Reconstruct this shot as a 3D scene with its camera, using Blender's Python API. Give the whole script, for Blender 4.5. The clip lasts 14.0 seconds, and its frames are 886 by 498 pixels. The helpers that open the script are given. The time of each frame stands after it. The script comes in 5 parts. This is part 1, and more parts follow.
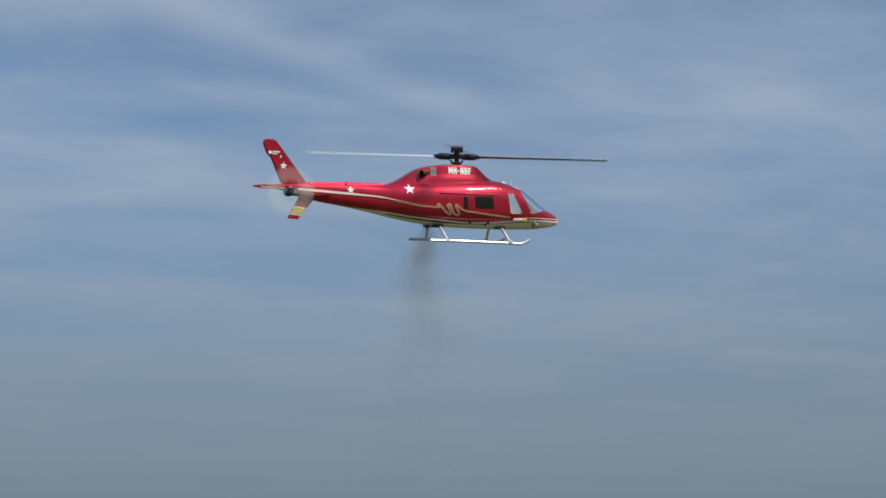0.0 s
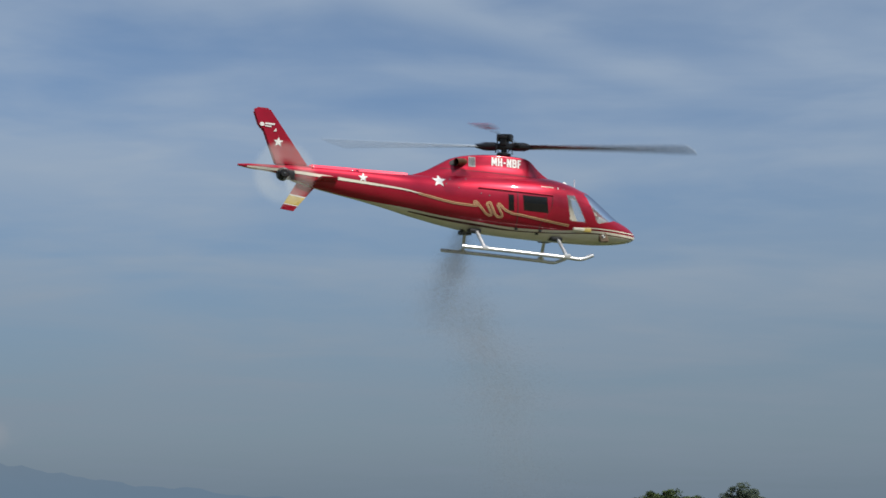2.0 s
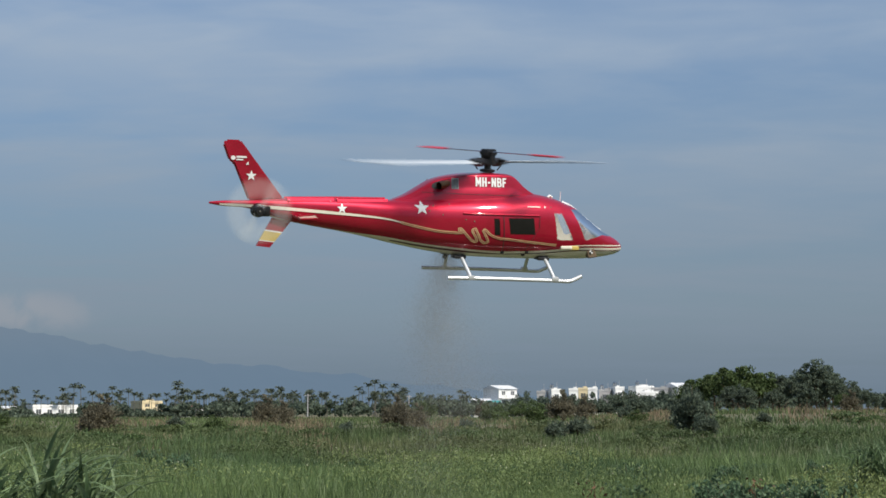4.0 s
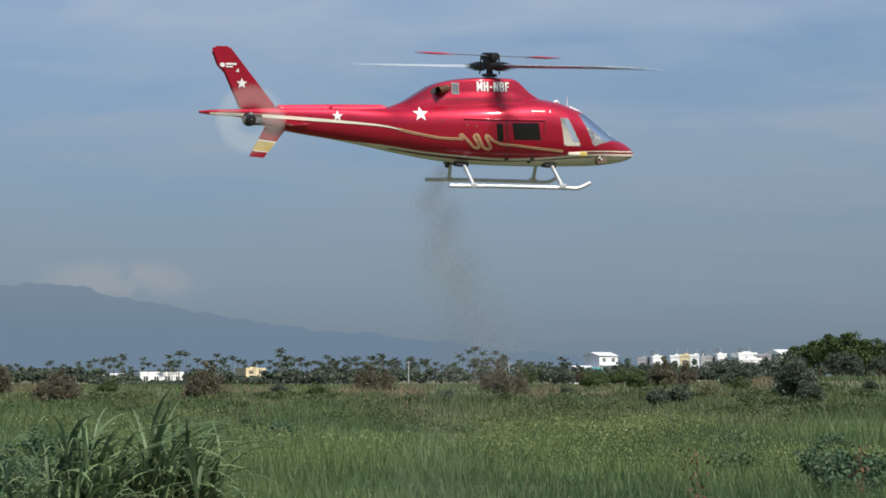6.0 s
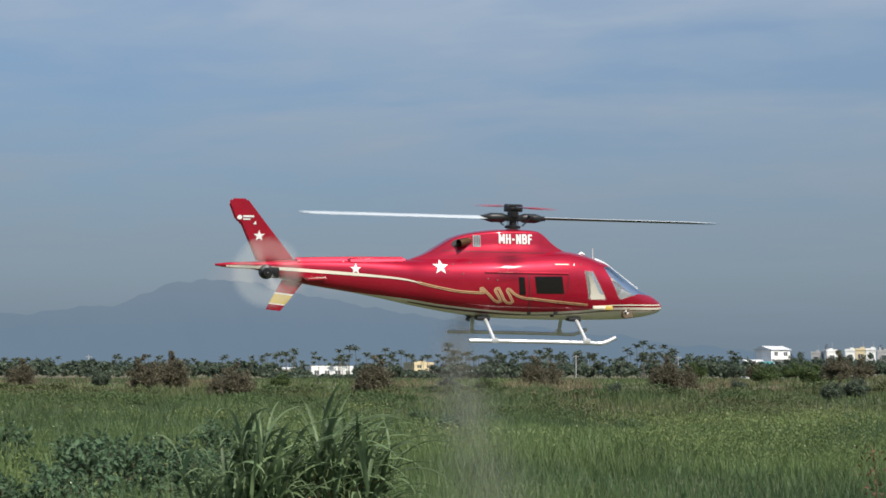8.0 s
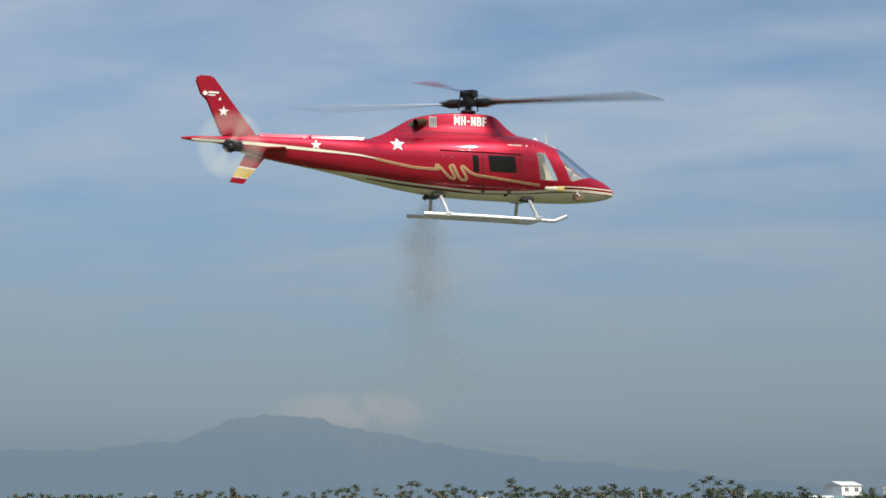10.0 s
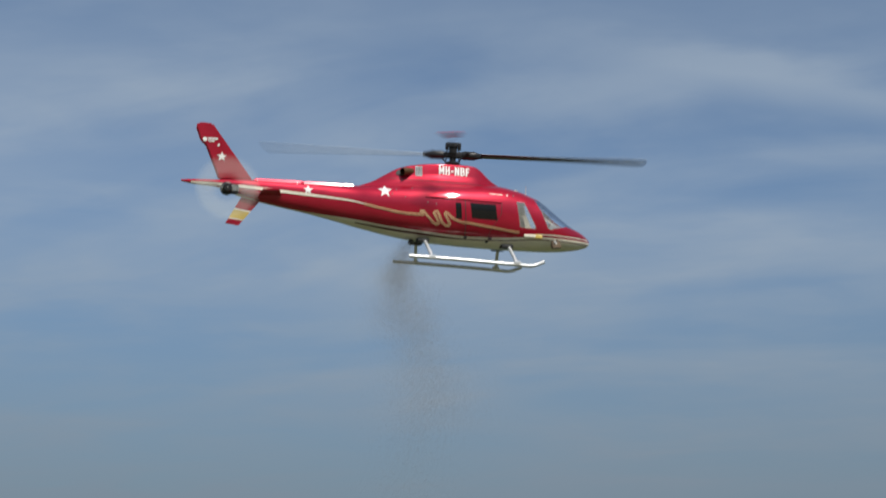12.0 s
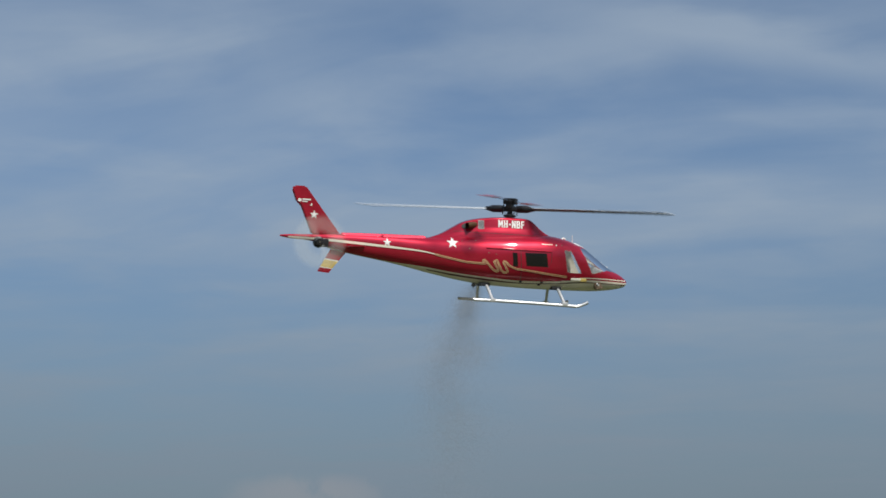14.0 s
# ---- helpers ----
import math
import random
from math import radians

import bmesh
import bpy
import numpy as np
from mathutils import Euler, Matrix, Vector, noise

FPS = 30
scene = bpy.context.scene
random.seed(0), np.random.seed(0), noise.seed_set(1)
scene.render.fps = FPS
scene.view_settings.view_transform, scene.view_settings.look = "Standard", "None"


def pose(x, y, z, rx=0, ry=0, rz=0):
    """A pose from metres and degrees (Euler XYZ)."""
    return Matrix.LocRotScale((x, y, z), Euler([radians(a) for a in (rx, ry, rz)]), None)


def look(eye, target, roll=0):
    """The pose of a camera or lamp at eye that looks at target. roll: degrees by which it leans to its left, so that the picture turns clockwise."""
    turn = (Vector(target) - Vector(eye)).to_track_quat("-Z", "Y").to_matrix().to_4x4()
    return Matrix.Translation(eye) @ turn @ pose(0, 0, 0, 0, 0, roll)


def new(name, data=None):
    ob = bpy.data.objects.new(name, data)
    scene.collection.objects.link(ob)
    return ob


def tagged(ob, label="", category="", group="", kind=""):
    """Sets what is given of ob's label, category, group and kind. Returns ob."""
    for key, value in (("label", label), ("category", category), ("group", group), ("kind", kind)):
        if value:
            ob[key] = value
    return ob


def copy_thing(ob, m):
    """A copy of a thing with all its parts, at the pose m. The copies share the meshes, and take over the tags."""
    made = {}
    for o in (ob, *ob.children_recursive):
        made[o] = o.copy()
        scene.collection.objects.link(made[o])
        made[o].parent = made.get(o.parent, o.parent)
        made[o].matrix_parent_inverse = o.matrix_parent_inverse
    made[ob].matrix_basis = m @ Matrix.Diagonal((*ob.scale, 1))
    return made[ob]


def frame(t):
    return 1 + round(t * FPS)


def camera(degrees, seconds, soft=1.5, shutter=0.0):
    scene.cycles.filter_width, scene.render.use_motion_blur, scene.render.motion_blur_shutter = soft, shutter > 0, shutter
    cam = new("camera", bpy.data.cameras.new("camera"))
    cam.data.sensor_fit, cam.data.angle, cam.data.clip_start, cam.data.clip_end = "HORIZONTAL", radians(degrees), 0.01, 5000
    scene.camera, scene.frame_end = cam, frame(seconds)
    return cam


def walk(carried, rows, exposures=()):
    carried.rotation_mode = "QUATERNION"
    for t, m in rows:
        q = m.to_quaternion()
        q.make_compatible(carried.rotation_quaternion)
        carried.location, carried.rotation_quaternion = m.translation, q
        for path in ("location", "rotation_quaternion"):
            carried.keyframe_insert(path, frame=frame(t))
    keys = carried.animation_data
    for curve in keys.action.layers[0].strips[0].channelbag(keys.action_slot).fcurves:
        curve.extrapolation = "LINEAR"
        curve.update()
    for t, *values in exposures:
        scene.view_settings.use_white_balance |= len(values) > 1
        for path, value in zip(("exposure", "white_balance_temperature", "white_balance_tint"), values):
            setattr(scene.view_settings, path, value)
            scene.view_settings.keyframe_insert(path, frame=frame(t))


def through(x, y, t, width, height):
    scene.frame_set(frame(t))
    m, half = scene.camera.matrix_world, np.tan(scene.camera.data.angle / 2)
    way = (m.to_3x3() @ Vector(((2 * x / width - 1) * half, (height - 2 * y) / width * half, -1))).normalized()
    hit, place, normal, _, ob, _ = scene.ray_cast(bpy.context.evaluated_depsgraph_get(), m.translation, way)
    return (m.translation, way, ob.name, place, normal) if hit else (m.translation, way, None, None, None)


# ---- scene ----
# ---- camera: hand-held on one spot, panning and tilting after the model ----
EYE = (0.0, 0.0, 1.6)
cam = camera(34.3, 14.0, soft=1.6, shutter=0.3)
PAN_TILT = [
    (0, -12.05, 12.28),
    (0.2, -12.12, 12.07),
    (0.5, -11.71, 12.10),
    (0.7, -10.97, 11.89),
    (1, -9.83, 11.46),
    (1.5, -6.40, 11.12),
    (1.7, -5.20, 10.91),
    (2, -3.36, 11.30),
    (2.2, -2.20, 11.37),
    (4.3, -0.38, 5.93),
    (4.5, -0.32, 5.80),
    (5, 0.00, 5.66),
    (5.5, 1.69, 5.25),
    (6, 3.53, 5.16),
    (6.5, 4.03, 6.08),
    (7, 5.96, 6.39),
    (7.2, 6.72, 6.20),
    (7.5, 8.76, 5.51),
    (7.7, 9.45, 4.73),
    (9.8, 12.73, 9.84),
    (10, 12.65, 10.28),
    (10.5, 12.99, 11.95),
    (10.7, 13.14, 12.68),
    (11, 13.24, 13.40),
    (11.5, 12.49, 14.55),
    (11.7, 12.30, 14.44),
    (12, 12.27, 15.16),
    (12.1, 12.38, 16.37),
    (12.2, 12.50, 17.07),
    (12.3, 12.58, 17.43),
    (12.5, 12.68, 17.42),
    (12.7, 12.51, 16.95),
    (12.8, 12.37, 16.83),
    (13, 11.93, 16.82),
    (13.2, 11.50, 16.90),
    (13.3, 11.28, 16.57),
    (13.5, 10.95, 15.42),
    (13.7, 10.86, 14.35),
    (13.8, 10.89, 13.95),
    (14, 10.96, 13.57),
]
walk(cam, [(t, pose(*EYE, 90 + tilt, 0, turn)) for t, turn, tilt in PAN_TILT],
     exposures=[(0.0, 0.09, 6500, 10), (2.2, 0.09, 6500, 10), (4.3, 0.22, 6500, 10), (5.5, 0.27, 6500, 10), (7.0, 0.29, 6500, 10), (7.7, 0.27, 6550, 10), (9.8, 0.41, 6880, 8),
                (10.5, 0.21, 6780, 8), (11.2, 0.09, 6550, 9), (12.0, -0.03, 6500, 9), (14.0, -0.03, 6480, 9)])

# ---- sky and sun ----
SUN_ELEVATION, SUN_AZIMUTH = 47.0, 139.0   # azimuth clockwise from +y, behind the camera


def build_sky():
    world = bpy.data.worlds.new("sky")
    world.use_nodes = True
    scene.world = world
    nt = world.node_tree
    nt.nodes.clear()
    n, l = nt.nodes.new, nt.links.new
    out, bg = n("ShaderNodeOutputWorld"), n("ShaderNodeBackground")
    sky = n("ShaderNodeTexSky")
    sky.sky_type, sky.sun_disc = "NISHITA", False
    sky.sun_elevation, sky.sun_rotation = radians(SUN_ELEVATION), radians(SUN_AZIMUTH)
    sky.air_density, sky.dust_density, sky.ozone_density = 1.0, 1.5, 2.0
    co, sep = n("ShaderNodeTexCoord"), n("ShaderNodeSeparateXYZ")
    l(co.outputs["Generated"], sep.inputs[0])

    def math(op, a, b=None, clamp=False):
        m = n("ShaderNodeMath")
        m.operation, m.use_clamp = op, clamp
        for i, v in enumerate((a, b)):
            if v is None:
                continue
            if isinstance(v, (int, float)):
                m.inputs[i].default_value = v
            else:
                l(v, m.inputs[i])
        return m.outputs[0]

    # a cloud sheet high above: directions meet a plane, so the cloud draws out towards the horizon
    up = math("ADD", math("MAXIMUM", sep.outputs[2], 0.0), 0.10)
    px, py = math("DIVIDE", sep.outputs[0], up), math("DIVIDE", sep.outputs[1], up)
    comb = n("ShaderNodeCombineXYZ")
    l(px, comb.inputs[0])
    l(py, comb.inputs[1])

    def veil(scale, stretch, turn, detail, low, high, seed, warp=0.6):
        mp = n("ShaderNodeMapping")
        mp.inputs["Scale"].default_value = (stretch, 1.0, 1.0)
        mp.inputs["Rotation"].default_value = (0, 0, radians(turn))
        mp.inputs["Location"].default_value = (seed, seed * 0.7, 0)
        l(comb.outputs[0], mp.inputs[0])
        tx = n("ShaderNodeTexNoise")
        tx.inputs["Scale"].default_value, tx.inputs["Detail"].default_value = scale, detail
        tx.inputs["Roughness"].default_value, tx.inputs["Distortion"].default_value = 0.5, warp
        l(mp.outputs[0], tx.inputs["Vector"])
        rg = n("ShaderNodeMapRange")
        rg.interpolation_type = "SMOOTHSTEP"
        rg.inputs["From Min"].default_value, rg.inputs["From Max"].default_value = low, high
        l(tx.outputs["Fac"], rg.inputs["Value"])
        return rg.outputs[0]

    def smooth_range(value, low, high):
        rg = n("ShaderNodeMapRange")
        rg.interpolation_type = "SMOOTHSTEP"
        rg.inputs["From Min"].default_value, rg.inputs["From Max"].default_value = low, high
        l(value, rg.inputs["Value"])
        return rg.outputs[0]

    cirrus = veil(1.25, 0.62, 14, 6, 0.36, 0.64, 3.1)
    streak = veil(2.2, 0.40, -24, 5, 0.42, 0.68, 7.7, 0.9)
    soft = veil(3.8, 0.75, 8, 7, 0.38, 0.72, 11.3, 0.3)
    cover = math("ADD", math("MULTIPLY", cirrus, 0.50), math("MULTIPLY", streak, 0.27))
    cover = math("ADD", cover, math("MULTIPLY", soft, 0.34))
    # one long bright trail of cirrus across the north-east
    off = math("ADD", math("MULTIPLY", px, -0.505), math("MULTIPLY", py, 0.863))
    run = math("ADD", math("MULTIPLY", px, 0.863), math("MULTIPLY", py, 0.505))
    ragged = math("MULTIPLY", math("SUBTRACT", soft, 0.5), 0.05)
    dist = math("ABSOLUTE", math("ADD", math("SUBTRACT", off, 1.696), ragged))
    trail = math("MULTIPLY", smooth_range(dist, 0.10, 0.0), math("MULTIPLY", smooth_range(run, 0.6, 1.0), smooth_range(run, 1.9, 1.4)))
    cover = math("ADD", cover, math("MULTIPLY", trail, 0.42), True)
    # thinner cloud high up, a light veil below it
    cover = math("MULTIPLY", cover, math("SUBTRACT", 1.0, math("MULTIPLY", smooth_range(sep.outputs[2], 0.35, 0.45), 0.50)))
    veiled = math("MULTIPLY", smooth_range(sep.outputs[2], 0.19, 0.26), smooth_range(sep.outputs[2], 0.36, 0.30))
    cover = math("ADD", cover, math("MULTIPLY", veiled, 0.09), True)
    # thick haze low over the plain
    haze = n("ShaderNodeMapRange")
    haze.interpolation_type = "SMOOTHSTEP"
    haze.inputs["From Min"].default_value, haze.inputs["From Max"].default_value = 0.33, 0.03
    l(sep.outputs[2], haze.inputs["Value"])
    base = n("ShaderNodeVectorMath")
    base.operation = "MULTIPLY"
    l(sky.outputs[0], base.inputs[0])
    base.inputs[1].default_value = SKY_TINT
    mix1, mix2 = n("ShaderNodeMix"), n("ShaderNodeMix")
    for m in (mix1, mix2):
        m.data_type = "RGBA"
    l(math("ADD", math("MULTIPLY", cover, 0.66), 0.13), mix1.inputs["Factor"])
    l(base.outputs[0], mix1.inputs["A"])
    mix1.inputs["B"].default_value = CLOUD
    l(math("MULTIPLY", haze.outputs[0], 0.85), mix2.inputs["Factor"])
    l(mix1.outputs["Result"], mix2.inputs["A"])
    mix2.inputs["B"].default_value = HAZE
    # bluer, thicker air along the horizon
    mix4 = n("ShaderNodeMix")
    mix4.data_type = "RGBA"
    l(math("MULTIPLY", smooth_range(sep.outputs[2], 0.075, 0.0), 0.6), mix4.inputs["Factor"])
    l(mix2.outputs["Result"], mix4.inputs["A"])
    mix4.inputs["B"].default_value = (1.12, 1.62, 2.18, 1)
    # a bank of cumulus over the mountain's shoulder
    side = math("DIVIDE", math("SUBTRACT", math("DIVIDE", sep.outputs[0], sep.outputs[1]), -0.292), 0.050)
    high = math("DIVIDE", math("SUBTRACT", sep.outputs[2], 0.066), 0.013)
    lump = n("ShaderNodeTexNoise")
    lump.inputs["Scale"].default_value, lump.inputs["Detail"].default_value = 38, 5
    l(co.outputs["Generated"], lump.inputs["Vector"])
    far = math("ADD", math("MULTIPLY", side, side), math("MULTIPLY", high, high))
    bank = math("MULTIPLY", smooth_range(far, 2.2, 0.0), smooth_range(lump.outputs["Fac"], 0.35, 0.62))
    north = math("MULTIPLY", bank, smooth_range(sep.outputs[1], 0.1, 0.3))
    mix3 = n("ShaderNodeMix")
    mix3.data_type = "RGBA"
    l(math("MULTIPLY", north, 0.42), mix3.inputs["Factor"])
    l(mix4.outputs["Result"], mix3.inputs["A"])
    mix3.inputs["B"].default_value = (3.3, 3.25, 3.45, 1)
    l(mix3.outputs["Result"], bg.inputs[0])
    bg.inputs[1].default_value = 0.1
    l(bg.outputs[0], out.inputs[0])


SKY_TINT = (0.69, 0.85, 0.97)
CLOUD = (3.48, 4.23, 5.18, 1)
HAZE = (1.66, 2.12, 2.65, 1)
build_sky()
sun = new("sun", bpy.data.lights.new("sun", "SUN"))
sun.data.energy, sun.data.angle, sun.data.color = 4.3, radians(0.53), (1.0, 0.94, 0.84)
_a, _e = radians(SUN_AZIMUTH), radians(SUN_ELEVATION)
sun.matrix_world = look((math.sin(_a) * math.cos(_e) * 50, math.cos(_a) * math.cos(_e) * 50, math.sin(_e) * 50), (0, 0, 0))


# ---- materials ----
def material(name, colour, rough=0.6, metal=0.0, coat=0.0, vary=0.12, scale=8.0, bump=0.0, bump_scale=60.0, island=0.0,
             patch=None, patch_scale=0.08, through=0.0, spec=0.5, coat_rough=0.07):
    """Principled paint with two scales of mottling, grain relief, a change from piece to piece and a large-scale second colour."""
    m = bpy.data.materials.new(name)
    m.use_nodes = True
    nt = m.node_tree
    n, l = nt.nodes.new, nt.links.new
    b = nt.nodes["Principled BSDF"]
    b.inputs["Roughness"].default_value, b.inputs["Metallic"].default_value = rough, metal
    b.inputs["Coat Weight"].default_value, b.inputs["Coat Roughness"].default_value = coat, coat_rough
    b.inputs["Specular IOR Level"].default_value = spec
    co = n("ShaderNodeTexCoord")
    nz = n("ShaderNodeTexNoise")
    nz.inputs["Scale"].default_value, nz.inputs["Detail"].default_value = scale, 6
    l(co.outputs["Object"], nz.inputs["Vector"])
    rg = n("ShaderNodeMapRange")
    rg.inputs["From Min"].default_value, rg.inputs["From Max"].default_value = 0.3, 0.7
    rg.inputs["To Min"].default_value, rg.inputs["To Max"].default_value = 1 - vary, 1 + vary
    l(nz.outputs["Fac"], rg.inputs["Value"])
    value = rg.outputs[0]
    if island:
        ge, r2, mu = n("ShaderNodeNewGeometry"), n("ShaderNodeMapRange"), n("ShaderNodeMath")
        r2.inputs["To Min"].default_value, r2.inputs["To Max"].default_value = 1 - island, 1 + island
        l(ge.outputs["Random Per Island"], r2.inputs["Value"])
        mu.operation = "MULTIPLY"
        l(value, mu.inputs[0])
        l(r2.outputs[0], mu.inputs[1])
        value = mu.outputs[0]
    hs = n("ShaderNodeHueSaturation")
    hs.inputs["Color"].default_value = (*colour, 1)
    if patch:
        mx, pn, pr = n("ShaderNodeMix"), n("ShaderNodeTexNoise"), n("ShaderNodeMapRange")
        mx.data_type = "RGBA"
        pn.inputs["Scale"].default_value, pn.inputs["Detail"].default_value = patch_scale, 4
        l(co.outputs["Object"], pn.inputs["Vector"])
        pr.inputs["From Min"].default_value, pr.inputs["From Max"].default_value = 0.42, 0.60
        l(pn.outputs["Fac"], pr.inputs["Value"])
        l(pr.outputs[0], mx.inputs["Factor"])
        mx.inputs["A"].default_value, mx.inputs["B"].default_value = (*colour, 1), (*patch, 1)
        l(mx.outputs["Result"], hs.inputs["Color"])
    l(value, hs.inputs["Value"])
    l(hs.outputs[0], b.inputs["Base Color"])
    if bump:
        bn, bp = n("ShaderNodeTexNoise"), n("ShaderNodeBump")
        bn.inputs["Scale"].default_value, bn.inputs["Detail"].default_value = bump_scale, 5
        l(co.outputs["Object"], bn.inputs["Vector"])
        l(bn.outputs["Fac"], bp.inputs["Height"])
        bp.inputs["Strength"].default_value, bp.inputs["Distance"].default_value = bump, 0.02
        l(bp.outputs[0], b.inputs["Normal"])
    if through:
        tr, ms = n("ShaderNodeBsdfTranslucent"), n("ShaderNodeMixShader")
        l(hs.outputs[0], tr.inputs["Color"])
        ms.inputs[0].default_value = through
        l(b.outputs[0], ms.inputs[1])
        l(tr.outputs[0], ms.inputs[2])
        l(ms.outputs[0], nt.nodes["Material Output"].inputs["Surface"])
    return m


def veil_material(name, colour, alpha, rough=0.6):
    """Mostly clear: rotor blur, smoke."""
    m = bpy.data.materials.new(name)
    m.use_nodes = True
    nt = m.node_tree
    n, l = nt.nodes.new, nt.links.new
    b = nt.nodes["Principled BSDF"]
    b.inputs["Base Color"].default_value, b.inputs["Roughness"].default_value = (*colour, 1), rough
    b.inputs["Specular IOR Level"].default_value = 0.05
    b.inputs["Alpha"].default_value = alpha
    return m


def sweep_material(name, colour, alpha, radius):
    """What a fast propeller leaves to the eye: clear at the hub and gone at the tip."""
    m = veil_material(name, colour, alpha)
    nt = m.node_tree
    n, l = nt.nodes.new, nt.links.new
    co, ln, rg = n("ShaderNodeTexCoord"), n("ShaderNodeVectorMath"), n("ShaderNodeMapRange")
    ln.operation = "LENGTH"
    l(co.outputs["Object"], ln.inputs[0])
    rg.interpolation_type = "SMOOTHSTEP"
    rg.inputs["From Min"].default_value, rg.inputs["From Max"].default_value = radius * 0.72, radius
    rg.inputs["To Min"].default_value, rg.inputs["To Max"].default_value = alpha, 0.0
    l(ln.outputs["Value"], rg.inputs["Value"])
    root, mu = n("ShaderNodeMapRange"), n("ShaderNodeMath")
    root.inputs["From Min"].default_value, root.inputs["From Max"].default_value = radius * 0.28, radius * 0.5
    l(ln.outputs["Value"], root.inputs["Value"])
    mu.operation = "MULTIPLY"
    l(rg.outputs[0], mu.inputs[0])
    l(root.outputs[0], mu.inputs[1])
    l(mu.outputs[0], nt.nodes["Principled BSDF"].inputs["Alpha"])
    return m


def glass_material(name, tint, haze):
    """Acrylic sheet: clear, glossy, with a pale diffuse share painted in for sky seen through it."""
    m = bpy.data.materials.new(name)
    m.use_nodes = True
    nt = m.node_tree
    n, l = nt.nodes.new, nt.links.new
    tr, gl, mx, fr = n("ShaderNodeBsdfTransparent"), n("ShaderNodeBsdfGlossy"), n("ShaderNodeMixShader"), n("ShaderNodeFresnel")
    tr.inputs["Color"].default_value = (*tint, 1)
    gl.inputs["Roughness"].default_value = 0.03
    fr.inputs["IOR"].default_value = 1.5
    # diffuse white stands in for the pale sky behind the pane
    sky_fill, clear = n("ShaderNodeBsdfDiffuse"), n("ShaderNodeMixShader")
    sky_fill.inputs["Color"].default_value = (0.75, 0.76, 0.76, 1)
    clear.inputs[0].default_value = haze
    l(tr.outputs[0], clear.inputs[1])
    l(sky_fill.outputs[0], clear.inputs[2])
    l(fr.outputs[0], mx.inputs[0])
    l(clear.outputs[0], mx.inputs[1])
    l(gl.outputs[0], mx.inputs[2])
    l(mx.outputs[0], nt.nodes["Material Output"].inputs["Surface"])
    return m


RED = material("red_paint", (0.375, 0.0060, 0.028), 0.40, 0.36, 1.0, 0.10, 14, 0.0, 9.0, spec=0.1, coat_rough=0.065)
TRAY_RED = material("red_tray_lacquer", (0.375, 0.0060, 0.028), 0.40, 0.36, 1.0, 0.10, 14, 0.02, 30.0, spec=0.1, coat_rough=0.075)
WINE = material("wine_red", (0.085, 0.007, 0.012), 0.4, 0, 0.6, 0.08, 20)
CREAM = material("cream_paint", (0.82, 0.77, 0.64), 0.35, 0, 0.8, 0.07, 12)
GOLD = material("gold_paint", (0.74, 0.55, 0.30), 0.35, 0.1, 0.6, 0.08, 30)
YELLOW = material("yellow_paint", (0.60, 0.45, 0.12), 0.4, 0, 0.5, 0.08, 30)
WHITE = material("white_paint", (0.80, 0.80, 0.78), 0.4, 0, 0.4, 0.05, 20)
TUBE = material("bright_tube", (0.74, 0.75, 0.76), 0.30, 0.45, 0.3, 0.1, 25)
BLACK = material("black_metal", (0.010, 0.010, 0.012), 0.45, 0.0, 0.0, 0.3, 40)
DARK = material("dark_plastic", (0.02, 0.02, 0.022), 0.5, 0, 0, 0.3, 30)
CABIN = material("dark_cabin_filler", (0.012, 0.010, 0.010), 0.8, 0, 0, 0.3, 20)
GREY = material("grey_grille", (0.30, 0.31, 0.32), 0.45, 0.3, 0, 0.2, 30)
TAN = material("tan_plastic", (0.20, 0.14, 0.09), 0.5, 0, 0.2, 0.15, 40)
BROWN = material("burnt_steel", (0.16, 0.085, 0.04), 0.4, 0.7, 0, 0.3, 40)
STEEL = material("bright_steel", (0.62, 0.62, 0.63), 0.25, 1.0, 0, 0.1, 40)
# one blade in two colours: sunlit top and shaded underside painted in
BLADE_TOP = material("blade_lit_top", (0.62, 0.66, 0.68), 0.28, 0, 0.5, 0.05, 10)
BLADE_UNDER = material("blade_shaded_underside", (0.03, 0.032, 0.036), 0.4, 0, 0.2, 0.1, 10)
PADDLE = material("paddle_red", (0.45, 0.02, 0.04), 0.4, 0, 0.3, 0.1, 20)
LINING = material("cream_cockpit_lining", (0.66, 0.62, 0.52), 0.8, 0, 0, 0.1, 20)
SEAT = material("seat_beige", (0.55, 0.46, 0.28), 0.8, 0, 0, 0.15, 30)
GLASS = glass_material("clear_pane", (0.92, 0.95, 0.97), 0.16)
TINTED = glass_material("tinted_pane", (0.10, 0.09, 0.09), 0.01)
SPIN = veil_material("spinning_blades", (0.80, 0.82, 0.78), 0.10)
SWEEP = sweep_material("blade_sweep", (0.80, 0.82, 0.78), 0.088, 0.138)
SMOKE = veil_material("oil_smoke", (0.30, 0.295, 0.275), 0.27)


# ---- mesh helpers ----
def mesh_object(name, bm, mats, smooth=True):
    me = bpy.data.meshes.new(name)
    bm.normal_update()
    bm.to_mesh(me)
    bm.free()
    for m in (mats if isinstance(mats, (list, tuple)) else [mats]):
        me.materials.append(m)
    if smooth:
        me.polygons.foreach_set("use_smooth", [True] * len(me.polygons))
        me.set_sharp_from_angle(angle=radians(38))
    return new(name, me)


def part(name, bm, mats, parent, label="", smooth=True):
    ob = mesh_object(name, bm, mats, smooth)
    ob.parent = parent
    return tagged(ob, label)


